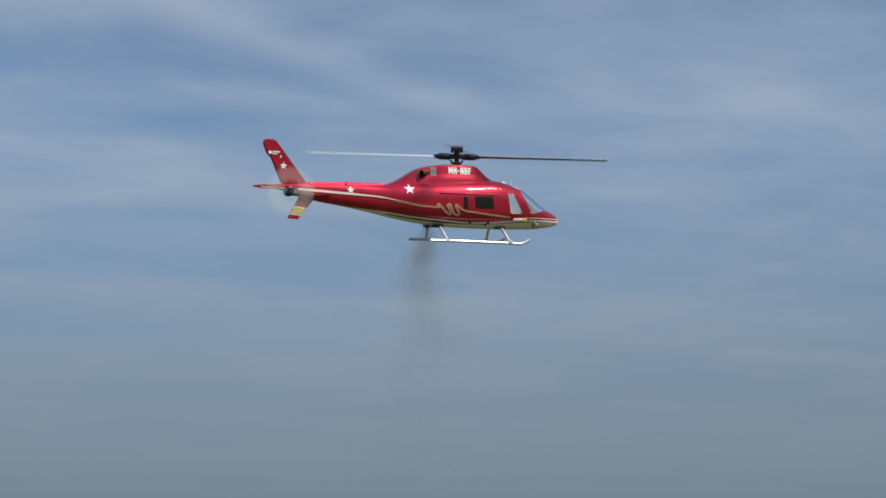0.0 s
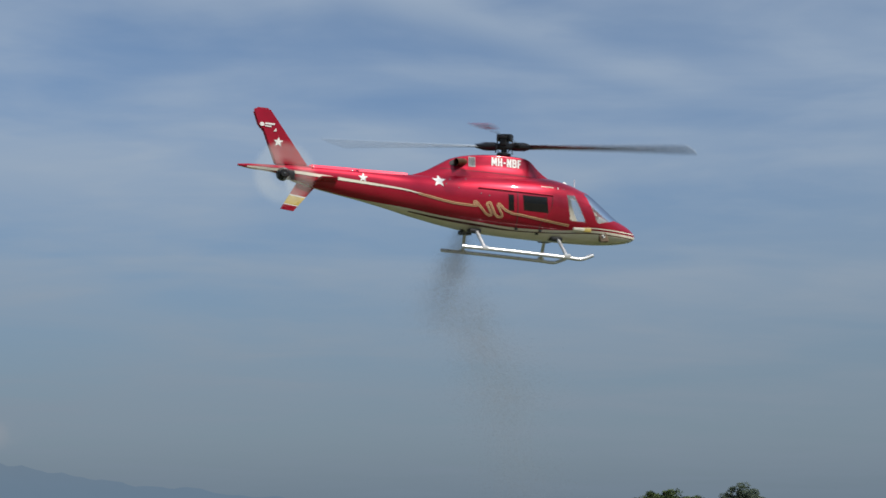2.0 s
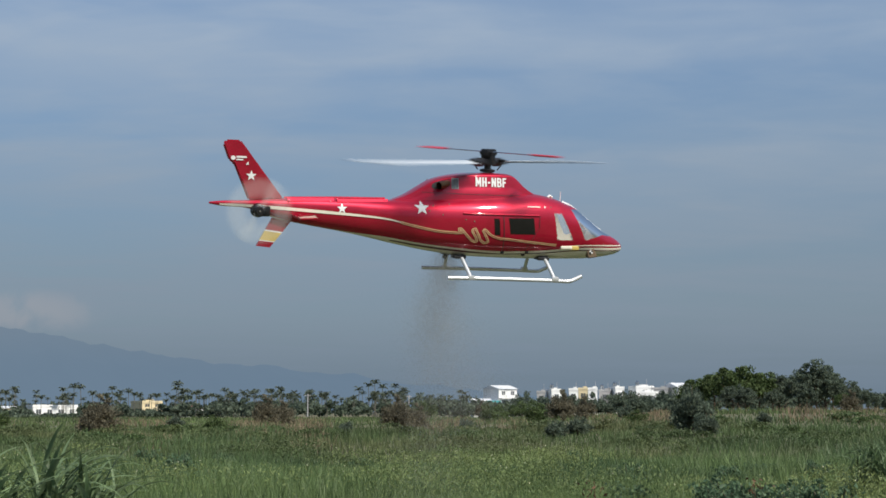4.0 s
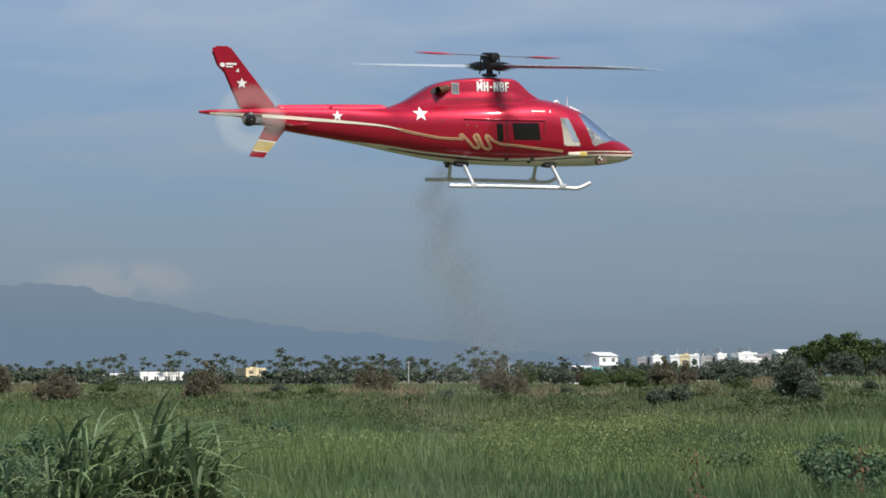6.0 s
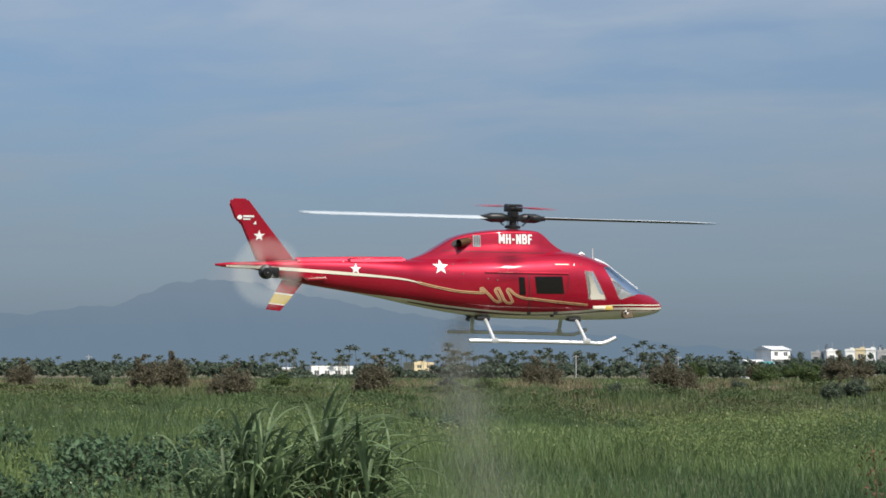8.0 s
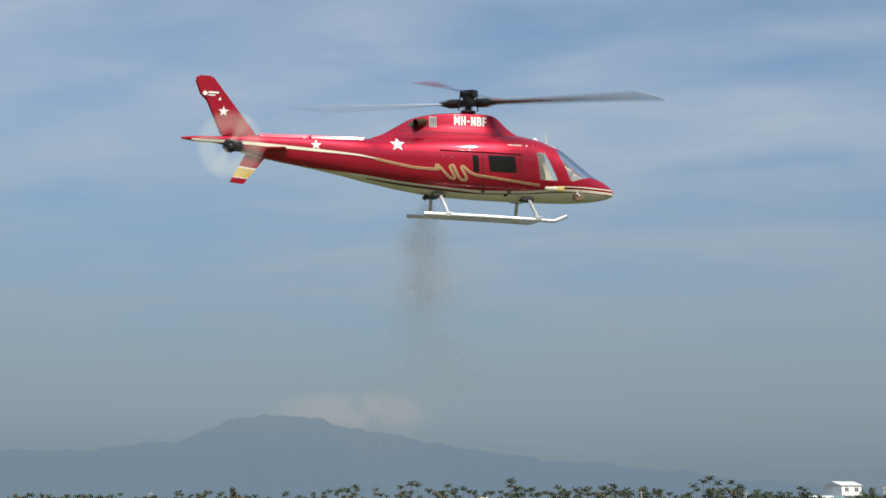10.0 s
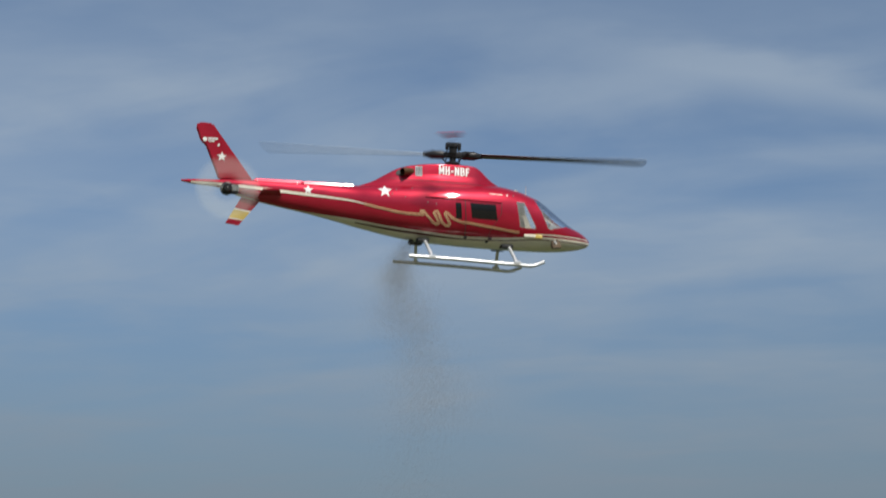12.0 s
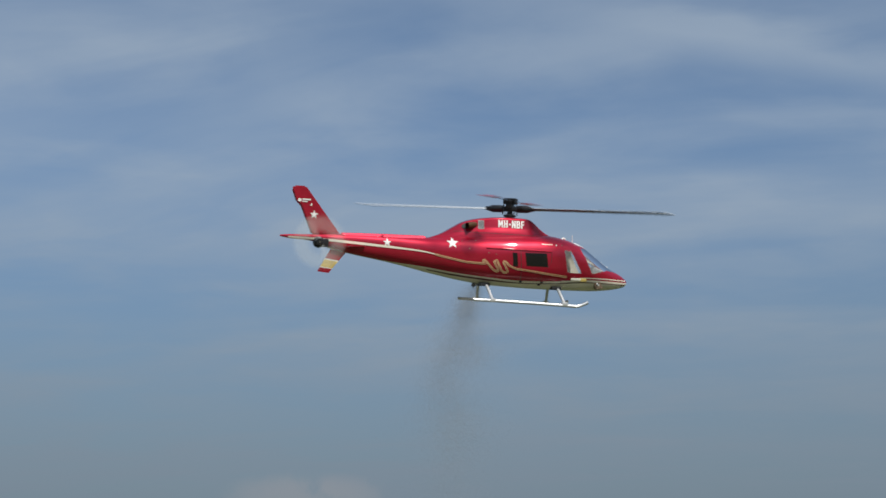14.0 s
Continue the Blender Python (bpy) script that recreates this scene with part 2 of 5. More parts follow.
def box(bm, x, y, z, sx, sy, sz, turn=0.0, bevel=0.0, rot=None):
    m = Matrix.Translation((x, y, z)) @ (rot if rot else Matrix.Rotation(radians(turn), 4, "Z")) @ Matrix.Diagonal((sx, sy, sz, 1))
    r = bmesh.ops.create_cube(bm, size=1, matrix=m)
    if bevel:
        edges = {e for v in r["verts"] for e in v.link_edges}
        bmesh.ops.bevel(bm, geom=list(edges), offset=bevel, segments=2, affect="EDGES", profile=0.6)
    return bm


def tube(bm, points, radii, sides=10, caps=True):
    """A round bar along points."""
    pts = [Vector(p) for p in points]
    if isinstance(radii, (int, float)):
        radii = [radii] * len(pts)
    rings = []
    ref = None
    for i, p in enumerate(pts):
        d = (pts[min(i + 1, len(pts) - 1)] - pts[max(i - 1, 0)]).normalized()
        if ref is None:
            ref = d.orthogonal().normalized()
        ref = (ref - d * ref.dot(d)).normalized()
        side = d.cross(ref)
        rings.append([bm.verts.new(p + (ref * math.cos(a) + side * math.sin(a)) * radii[i])
                      for a in (2 * math.pi * k / sides for k in range(sides))])
    for a, b in zip(rings, rings[1:]):
        for k in range(sides):
            bm.faces.new((a[k], a[(k + 1) % sides], b[(k + 1) % sides], b[k]))
    if caps:
        bm.faces.new(rings[0][::-1])
        bm.faces.new(rings[-1])
    return bm


def slab(bm, outline, y0, y1):
    """An outline in x and z, given thickness from y0 to y1."""
    a = [bm.verts.new((x, y0, z)) for x, z in outline]
    b = [bm.verts.new((x, y1, z)) for x, z in outline]
    bm.faces.new(a)
    bm.faces.new(b[::-1])
    for i in range(len(a)):
        j = (i + 1) % len(a)
        bm.faces.new((a[j], a[i], b[i], b[j]))
    bmesh.ops.recalc_face_normals(bm, faces=bm.faces)
    return bm


def raw_object(name, verts, faces, mats, index=None, smooth=False):
    """A large mesh from arrays: verts (n, 3), faces (m, k)."""
    me = bpy.data.meshes.new(name)
    k = faces.shape[1]
    me.vertices.add(len(verts))
    me.vertices.foreach_set("co", np.asarray(verts, np.float32).ravel())
    me.loops.add(faces.size)
    me.loops.foreach_set("vertex_index", faces.astype(np.int32).ravel())
    me.polygons.add(len(faces))
    me.polygons.foreach_set("loop_start", np.arange(0, faces.size, k, dtype=np.int32))
    for m in (mats if isinstance(mats, (list, tuple)) else [mats]):
        me.materials.append(m)
    if index is not None:
        me.polygons.foreach_set("material_index", np.asarray(index, np.int32))
    me.polygons.foreach_set("use_smooth", np.full(len(faces), smooth))
    me.update(calc_edges=True)
    me.validate()
    return new(name, me)


# ---- the model helicopter: x forward, y to port, z up, origin under the mast ----
BODY = [  # x, top, bottom, half width
    (-1.098, 0.003, -0.005, 0.004), (-1.05, 0.0085, -0.0115, 0.010), (-0.951, 0.014, -0.018, 0.020), (-0.865, 0.021, -0.047, 0.030),
    (-0.775, 0.026, -0.066, 0.036), (-0.586, 0.031, -0.096, 0.049), (-0.46, 0.032, -0.120, 0.064), (-0.405, 0.033, -0.132, 0.075),
    (-0.33, 0.040, -0.146, 0.096), (-0.25, 0.050, -0.160, 0.112), (-0.115, 0.062, -0.177, 0.1310), (0.005, 0.0710, -0.1820, 0.1372),
    (0.075, 0.0742, -0.1840, 0.1358), (0.19, 0.078, -0.185, 0.1292), (0.282, 0.064, -0.184, 0.1205), (0.339, 0.045, -0.183, 0.1145), (0.377, 0.030, -0.182, 0.111),
    (0.435, -0.010, -0.180, 0.100), (0.513, -0.064, -0.172, 0.077), (0.571, -0.091, -0.161, 0.051), (0.600, -0.109, -0.151, 0.029),
    (0.614, -0.122, -0.141, 0.012), (0.617, -0.128, -0.136, 0.004)]
COWL = [  # x, top, half width of the engine cowling
    (-0.40, 0.030, 0.030), (-0.336, 0.055, 0.050), (-0.275, 0.092, 0.064), (-0.231, 0.118, 0.070), (-0.169, 0.137, 0.076),
    (-0.079, 0.150, 0.088), (0.012, 0.154, 0.088), (0.075, 0.153, 0.083), (0.100, 0.148, 0.078), (0.122, 0.134, 0.070),
    (0.151, 0.109, 0.060), (0.189, 0.085, 0.050), (0.235, 0.068, 0.032)]
WAIST = [  # x, height of the edge between red and cream
    (-1.10, -0.006), (-0.95, -0.017), (-0.80, -0.060), (-0.62, -0.088), (-0.41, -0.109), (-0.28, -0.127), (-0.15, -0.139), (0.03, -0.149),
    (0.21, -0.143), (0.39, -0.128), (0.62, -0.131)]


def along(table, x, column):
    """Smooth reading between the rows of a table."""
    xs = [r[0] for r in table]
    x = min(max(x, xs[0]), xs[-1])
    i = max(0, min(len(xs) - 2, int(np.searchsorted(xs, x)) - 1))
    p = [table[max(0, min(len(table) - 1, i + k))] for k in (-1, 0, 1, 2)]
    h = xs[i + 1] - xs[i]
    t = (x - xs[i]) / h
    s1 = (p[2][column] - p[0][column]) / max(p[2][0] - p[0][0], 1e-6) * h
    s2 = (p[3][column] - p[1][column]) / max(p[3][0] - p[1][0], 1e-6) * h
    return ((2 * t ** 3 - 3 * t ** 2 + 1) * p[1][column] + (t ** 3 - 2 * t ** 2 + t) * s1
            + (-2 * t ** 3 + 3 * t ** 2) * p[2][column] + (t ** 3 - t ** 2) * s2)


def body_section(x):
    top, bot, w = (along(BODY, x, c) for c in (1, 2, 3))
    mid = bot + (top - bot) * 0.50
    return top, bot, mid, w


def body_side(x, z):
    """Half width of the fuselage at x and z."""
    top, bot, mid, w = body_section(x)
    h = (top - mid) if z > mid else (mid - bot)
    q = min(abs(z - mid) / max(h, 1e-5), 1.0)
    e = 2.65 if z > mid else 2.35
    return max(w, 0.001) * (1 - q ** e) ** (1 / e)


# cross-section of the cowling: sloping shoulder, a soft crease, a steep upper panel and a rounded top
COWL_Q = np.linspace(0, 1, 201)
COWL_Y = np.interp(COWL_Q, (0, 0.3, 0.5, 0.6, 0.64, 0.68, 0.80, 0.945, 0.965, 0.985, 0.995, 1.0), (1.0, 0.95, 0.87, 0.805, 0.772, 0.752, 0.705, 0.640, 0.59, 0.45, 0.28, 0.0))
COWL_Y[4:-14] = np.convolve(COWL_Y, np.ones(9) / 9, "same")[4:-14]


def cowl_side(x, z):
    top, w = along(COWL, x, 1), along(COWL, x, 2)
    q = min(max(z - 0.0, 0) / max(top, 1e-4), 1.0)
    return w * float(np.interp(q, COWL_Q, COWL_Y))


def inside(poly, x, z):
    odd = False
    for (x0, z0), (x1, z1) in zip(poly, poly[1:] + poly[:1]):
        if (z0 > z) != (z1 > z) and x < (x1 - x0) * (z - z0) / (z1 - z0) + x0:
            odd = not odd
    return odd


SIDE_PANE = [(0.256, 0.010), (0.292, 0.010), (0.350, -0.096), (0.346, -0.100), (0.275, -0.098)]
SCREEN = [(0.343, 0.024), (0.392, 0.022), (0.60, -0.09), (0.487, -0.0765), (0.410, -0.098), (0.400, -0.094)]
DOOR_PANE = [(0.056, -0.014), (0.166, -0.012), (0.176, -0.078), (0.066, -0.078)]
REAR_PANE = [(-0.006, -0.017), (0.018, -0.017), (0.025, -0.084), (0.000, -0.084)]


def shrunk(poly, by=0.004):
    cx, cz = sum(p[0] for p in poly) / len(poly), sum(p[1] for p in poly) / len(poly)
    return [(x + (cx - x) * by / math.hypot(x - cx, z - cz), z + (cz - z) * by / math.hypot(x - cx, z - cz)) for x, z in poly]


PANES = [shrunk(p) for p in (SIDE_PANE, SCREEN, DOOR_PANE, REAR_PANE)]


def loft(bm, xs, rows, holes=()):
    """Skin through rows of points (one row a station); faces in holes are left out."""
    grid = [[bm.verts.new(p) for p in r] for r in rows]
    for a, b in zip(grid, grid[1:]):
        for k in range(len(a) - 1):
            c = (a[k].co + a[k + 1].co + b[k].co + b[k + 1].co) / 4
            if any(inside(h, c.x, c.z) for h in holes) and abs(c.y) > 0.006:
                continue
            bm.faces.new((a[k], a[k + 1], b[k + 1], b[k]))
    bmesh.ops.remove_doubles(bm, verts=bm.verts, dist=1e-5)
    bmesh.ops.recalc_face_normals(bm, faces=bm.faces)
    return bm


def stations():
    return sorted(set([round(v, 4) for v in np.concatenate([np.linspace(-1.098, -0.02, 150), np.linspace(-0.02, 0.60, 190), np.linspace(0.60, 0.617, 9)])]))


def upper_row(x, n=64):
    top, bot, mid, w = body_section(x)
    zb = min(max(along(WAIST, x, 1), bot + 0.001), top - 0.001)
    zs = [zb + (top - zb) * math.sin(math.pi / 2 * k / n) for k in range(n)]
    right = [(x, -body_side(x, z), z) for z in zs]
    return right + [(x, 0, top)] + [(x, -y, z) for _, y, z in right[::-1]]


def lower_row(x, n=12):
    top, bot, mid, w = body_section(x)
    zb = min(max(along(WAIST, x, 1), bot + 0.001), top - 0.001)
    zs = [zb - (zb - bot) * math.sin(math.pi / 2 * k / n) for k in range(n)]
    right = [(x, -body_side(x, z), z) for z in zs]
    return right + [(x, 0, bot)] + [(x, -y, z) for _, y, z in right[::-1]]


def cowl_row(x, n=40):
    top = along(COWL, x, 1)
    zs = [top * math.sin(math.pi / 2 * k / n) for k in range(n)]
    right = [(x, -cowl_side(x, z), z) for z in zs]
    return right + [(x, 0, top)] + [(x, -y, z) for _, y, z in right[::-1]]


def decal(bm, outline, side, skin=body_side, lift=0.0016, rings=3, split=3):
    """A painted shape lying on the skin: an outline in x and z, filled from its centre, laid on the side (-1 starboard, 1 port)."""
    cx, cz = sum(p[0] for p in outline) / len(outline), sum(p[1] for p in outline) / len(outline)
    pts = []
    for (x0, z0), (x1, z1) in zip(outline, outline[1:] + outline[:1]):
        pts += [(x0 + (x1 - x0) * k / split, z0 + (z1 - z0) * k / split) for k in range(split)]

    def put(x, z):
        if skin is body_side:
            z = min(z, body_section(x)[0] - 0.0005)
        return bm.verts.new((x, side * (skin(x, z) + lift), z))

    centre = put(cx, cz)
    last = None
    for r in range(1, rings + 1):
        ring = [put(cx + (x - cx) * r / rings, cz + (z - cz) * r / rings) for x, z in pts]
        for i in range(len(ring)):
            j = (i + 1) % len(ring)
            bm.faces.new((centre, ring[i], ring[j]) if last is None else (last[i], ring[i], ring[j], last[j]))
        last = ring
    return bm


def ribbon(bm, points, width, side, skin=body_side, lift=0.0018, step=0.012):
    """A painted line on the skin along points in x and z."""
    dense = []
    for (x0, z0), (x1, z1) in zip(points, points[1:]):
        k = max(1, int(math.hypot(x1 - x0, z1 - z0) / step))
        dense += [(x0 + (x1 - x0) * i / k, z0 + (z1 - z0) * i / k) for i in range(k)]
    dense.append(points[-1])
    last = None
    for i, (x, z) in enumerate(dense):
        a, b = dense[max(i - 1, 0)], dense[min(i + 1, len(dense) - 1)]
        d = Vector((b[0] - a[0], b[1] - a[1]))
        d = d.normalized() if d.length > 1e-9 else Vector((1, 0))
        w = width(i / (len(dense) - 1)) if callable(width) else width
        pair = [bm.verts.new((x + s * d.y * w / 2, side * (skin(x + s * d.y * w / 2, z - s * d.x * w / 2) + lift), z - s * d.x * w / 2)) for s in (-1, 1)]
        if last:
            bm.faces.new((last[0], last[1], pair[1], pair[0]))
        last = pair
    return bm


def smooth_line(points, n=8):
    out = []
    for i in range(len(points) - 1):
        p = [Vector(points[max(0, min(len(points) - 1, i + k))]) for k in (-1, 0, 1, 2)]
        for k in range(n):
            t = k / n
            out.append(tuple(0.5 * ((2 * p[1]) + (p[2] - p[0]) * t + (2 * p[0] - 5 * p[1] + 4 * p[2] - p[3]) * t * t
                                    + (3 * p[1] - p[0] - 3 * p[2] + p[3]) * t ** 3)))
    return out + [tuple(points[-1])]


def star(cx, cz, r, turn=0.0):
    return [(cx + (r if k % 2 == 0 else r * 0.42) * math.sin(math.pi * k / 5 + turn), cz + (r if k % 2 == 0 else r * 0.42) * math.cos(math.pi * k / 5 + turn))
            for k in range(10)]


GLYPHS = {  # width, strokes in a box one unit high
    "M": (0.66, [[(0.10, 0), (0.10, 1)], [(0.56, 0), (0.56, 1)], [(0.12, 0.95), (0.33, 0.25), (0.54, 0.95)]]),
    "H": (0.54, [[(0.10, 0), (0.10, 1)], [(0.44, 0), (0.44, 1)], [(0.10, 0.5), (0.44, 0.5)]]),
    "-": (0.36, [[(0.04, 0.45), (0.32, 0.45)]]),
    "N": (0.56, [[(0.10, 0), (0.10, 1)], [(0.46, 0), (0.46, 1)], [(0.11, 0.97), (0.45, 0.03)]]),
    "B": (0.54, [[(0.10, 0), (0.10, 1)], [(0.10, 0.91), (0.36, 0.91), (0.43, 0.82), (0.43, 0.63), (0.36, 0.53), (0.10, 0.53)],
                 [(0.30, 0.51), (0.38, 0.48), (0.45, 0.38), (0.45, 0.18), (0.37, 0.09), (0.10, 0.09)]]),
    "F": (0.48, [[(0.10, 0), (0.10, 1)], [(0.10, 0.91), (0.46, 0.91)], [(0.10, 0.51), (0.40, 0.51)]])}


def letters_part(text, height, x, z, parent, mat, skin, name="lettering"):
    """Bold narrow capitals painted on the starboard skin."""
    gap = 0.10
    x -= height * (sum(GLYPHS[c][0] + gap for c in text) - gap) / 2
    bm = bmesh.new()
    for c in text:
        w, strokes = GLYPHS[c]
        for k, stroke in enumerate(strokes):
            ribbon(bm, [(x + u * height, z + (v - 0.5) * height) for u, v in stroke], height * 0.185, -1, skin, 0.0018 + 0.0003 * k, 0.004)
        x += (w + gap) * height
    return part(name, bm, mat, parent, "", False)


def blade(bm, r0, r1, chord, thick, pitch, mats=True, sign=1, steps=14, taper=1.0):
    """An aerofoil bar along +x * sign; leading edge on the side of clockwise travel."""
    n = 12
    prof = []
    for k in range(n):
        a = 2 * math.pi * k / n
        c = math.cos(a) * 0.5
        prof.append((c * chord, thick * 0.5 * math.sin(a) * (1.0 if c > -0.2 else 0.55)))
    rows = []
    for i in range(steps + 1):
        s = i / steps
        r = r0 + (r1 - r0) * s
        tw = radians(pitch * (1 - 0.35 * s))
        k = 1.0 if s < 0.94 else taper
        row = []
        for c, h in prof:
            y, z = c * k * math.cos(tw) - h * math.sin(tw), c * k * math.sin(tw) + h * math.cos(tw)
            row.append(bm.verts.new((sign * r, -sign * y, z + 0.00)))
        rows.append(row)
    for a, b in zip(rows, rows[1:]):
        for k in range(n):
            f = bm.faces.new((a[k], a[(k + 1) % n], b[(k + 1) % n], b[k]))
            f.material_index = 0 if 0 <= k < n / 2 else 1
    bm.faces.new(rows[0])
    bm.faces.new(rows[-1][::-1])
    bmesh.ops.recalc_face_normals(bm, faces=bm.faces)
    return bm


def build_helicopter():
    heli = tagged(new("model_helicopter"), "large radio-controlled model helicopter, glossy red with cream belly, hovering", "helicopter")
    xs = stations()
    body = part("body", loft(bmesh.new(), xs, [upper_row(x) for x in xs], PANES), RED, heli, "glossy metallic red fuselage shell")
    part("belly", loft(bmesh.new(), xs, [lower_row(x) for x in xs]), CREAM, heli, "cream painted lower hull")
    cx = list(np.linspace(-0.40, 0.235, 70))
    cowl = part("engine_cowling", loft(bmesh.new(), cx, [cowl_row(x) for x in cx]), RED, heli)
    # tray along the top of the boom
    lean = Matrix.Rotation(radians(-1.4), 4, "Y") @ Matrix.Rotation(radians(-25.5), 4, "X")
    for x, y, z, length in ((-0.715, -0.0235, 0.0235, 0.185), (-0.512, -0.0310, 0.0268, 0.205)):
        part("boom_tray", box(bmesh.new(), x, y, z, length, 0.006, 0.015, bevel=0.0016, rot=lean), TRAY_RED, body, "glossy red tray edge", False)
    for y in (0.013,):
        part("boom_rail", tube(bmesh.new(), [(-0.81, y, 0.026), (-0.60, y, 0.033), (-0.41, y, 0.036)], 0.0045, 8), RED, body)
    for x in (-0.80, -0.64, -0.57, -0.42):
        part("screw", tube(bmesh.new(), [(x, -0.030, 0.019), (x, -0.036, 0.021)], 0.0018, 8), STEEL, body)

    # panes lie over openings cut a little smaller
    for poly, mat, label in ((SIDE_PANE, GLASS, "clear cockpit side pane"), (SCREEN, GLASS, "clear windscreen half"),
                             (DOOR_PANE, TINTED, "dark sliding door window"), (REAR_PANE, TINTED, "dark small cabin window")):
        for side in (-1, 1):
            pane = part("window_pane", decal(bmesh.new(), poly, side, lift=0.0008, rings=9, split=8), mat, heli, label)
            pane.visible_shadow = False
    ix = [x for x in xs if 0.236 <= x <= 0.44]
    part("cockpit_lining", loft(bmesh.new(), ix, [[(x, y * 0.965, z - 0.004 * (z > 0)) for x, y, z in upper_row(x)] for x in ix], PANES), LINING, heli, "cream inner lining of the cockpit")
    crest = [(x, 0, body_section(x)[0] + 0.001) for x in np.linspace(0.335, 0.515, 14)]
    # white colour paints the glint along the screen's upper edge
    part("screen_post", tube(bmesh.new(), crest, 0.0055, 8), WHITE, heli, "centre post of the windscreen, its bright glint painted white")

    # what shows inside
    # near-black box added to keep the door windows dark
    bm = bmesh.new()
    box(bm, 0.105, 0, -0.055, 0.20, 0.16, 0.15, bevel=0.01)
    part("cabin_box", bm, CABIN, heli, "near-black box added behind the door windows")
    for y in (-0.055, 0.055):
        bm = bmesh.new()
        box(bm, 0.285, y, -0.125, 0.07, 0.07, 0.03, bevel=0.01)
        box(bm, 0.252, y, -0.070, 0.022, 0.07, 0.12, rot=Matrix.Rotation(radians(-14), 4, "Y"), bevel=0.009)
        box(bm, 0.243, y, 0.000, 0.018, 0.04, 0.03, rot=Matrix.Rotation(radians(-14), 4, "Y"), bevel=0.008)
        part("pilot_seat", bm, SEAT, heli, "beige padded pilot seat")
    bm = bmesh.new()
    box(bm, 0.445, 0, -0.093, 0.06, 0.12, 0.05, rot=Matrix.Rotation(radians(24), 4, "Y"), bevel=0.012)
    part("instrument_panel", bm, GREY, heli, "grey instrument panel under the windscreen")
    bm = bmesh.new()
    box(bm, 0.37, 0, -0.145, 0.28, 0.13, 0.01)
    part("cockpit_floor", bm, GREY, heli)

    # doors and painted trim
    for side in (-1, 1):
        part("door_rail", tube(bmesh.new(), [(x, side * (body_side(x, -0.002) + 0.001), -0.002) for x in np.linspace(-0.13, 0.19, 24)], 0.0042, 10), RED, heli)
        part("door_seam", ribbon(bmesh.new(), [(0.034, -0.004), (0.046, -0.148)], 0.0028, side), DARK, heli)
        part("door_seam", ribbon(bmesh.new(), [(0.192, -0.004), (0.190, -0.05), (0.150, -0.120), (0.146, -0.148)], 0.002, side), DARK, heli)
        # pinstripe that widens aft into a broader dark line
        part("waist_line", ribbon(bmesh.new(), [(x, along(WAIST, x, 1) - 0.0115) for x in np.linspace(-0.40, 0.60, 56)], lambda s: 0.0034 + 0.0052 * math.sin(math.pi * min(1, s * 2.2)), side), WINE, heli, "dark wine-red pinstripe, widened aft")
        part("waist_line", ribbon(bmesh.new(), [(x, along(WAIST, x, 1) + 0.0095) for x in np.linspace(0.30, 0.60, 20)], 0.004, side), CREAM, heli)
        part("boom_stripe", ribbon(bmesh.new(), smooth_line([(-1.06, -0.004), (-0.97, -0.006), (-0.895, -0.008), (-0.658, -0.020), (-0.446, -0.034), (-0.36, -0.049)]),
                                   lambda s: 0.004 + 0.008 * math.sin(math.pi * min(1, 0.08 + s * 0.95)), side), CREAM, heli, "tapering cream stripe")
        flow = smooth_line([(-0.37, -0.047), (-0.33, -0.056), (-0.2416, -0.0720), (-0.1895, -0.0763), (-0.1345, -0.0779)], 6)
        flow += [(-0.1449, -0.0677), (-0.1464, -0.0617), (-0.1375, -0.0613), (-0.1189, -0.0798), (-0.0928, -0.1053), (-0.0764, -0.1119), (-0.0690, -0.1083), (-0.0735, -0.0978),
                 (-0.0928, -0.0680), (-0.0898, -0.0619), (-0.0794, -0.0594), (-0.0556, -0.1037), (-0.0422, -0.1137), (-0.0273, -0.1144), (-0.0229, -0.1075), (-0.0482, -0.0673), (-0.0437, -0.0611)]
        flow += smooth_line([(-0.0348, -0.0654), (-0.0139, -0.0831), (0.0218, -0.0949), (0.0560, -0.0973), (0.1453, -0.1067), (0.2755, -0.1188)], 6)
        part("wave_stripe", ribbon(bmesh.new(), flow, 0.0088, side, step=0.004), GOLD, heli, "looping gold decorative line")
        part("wave_stripe_core", ribbon(bmesh.new(), flow, 0.0024, side, lift=0.0026, step=0.004), RED, heli)
        part("star_mark", decal(bmesh.new(), star(-0.290, 0.012, 0.029), side), WHITE, heli, "white five-pointed star")
        part("star_mark", decal(bmesh.new(), star(-0.596, -0.004, 0.021), side), WHITE, heli, "white five-pointed star")
        part("marking_bar", decal(bmesh.new(), [(0.140, 0.030), (0.196, 0.030), (0.196, 0.0335), (0.140, 0.0335)], side), CREAM, heli)
        # thin dark line along the cowling's crease
        part("cowling_line", ribbon(bmesh.new(), [(x, 0.070 if x < 0.10 else 0.070 + (x - 0.10) * 0.05) for x in np.linspace(-0.28, 0.15, 30)], 0.0016, side, cowl_side, 0.0008), DARK, cowl)
        part("small_mark", decal(bmesh.new(), [(0.212, 0.028), (0.220, 0.028), (0.218, 0.038)], side), WHITE, heli)
        for x, z in ((-0.245, 0.022), (-0.262, 0.002), (-0.12, -0.025), (-0.085, -0.030), (-0.18, 0.030), (0.245, 0.032), (-0.21, -0.010)):
            y = side * body_side(x, z)
            part("screw", tube(bmesh.new(), [(x, y * 0.985, z), (x, y * 1.018, z)], 0.0028, 8), STEEL, heli)
        for x, z in ((0.05, -0.152), (0.155, -0.150), (0.145, -0.162)):
            y = side * body_side(x, z)
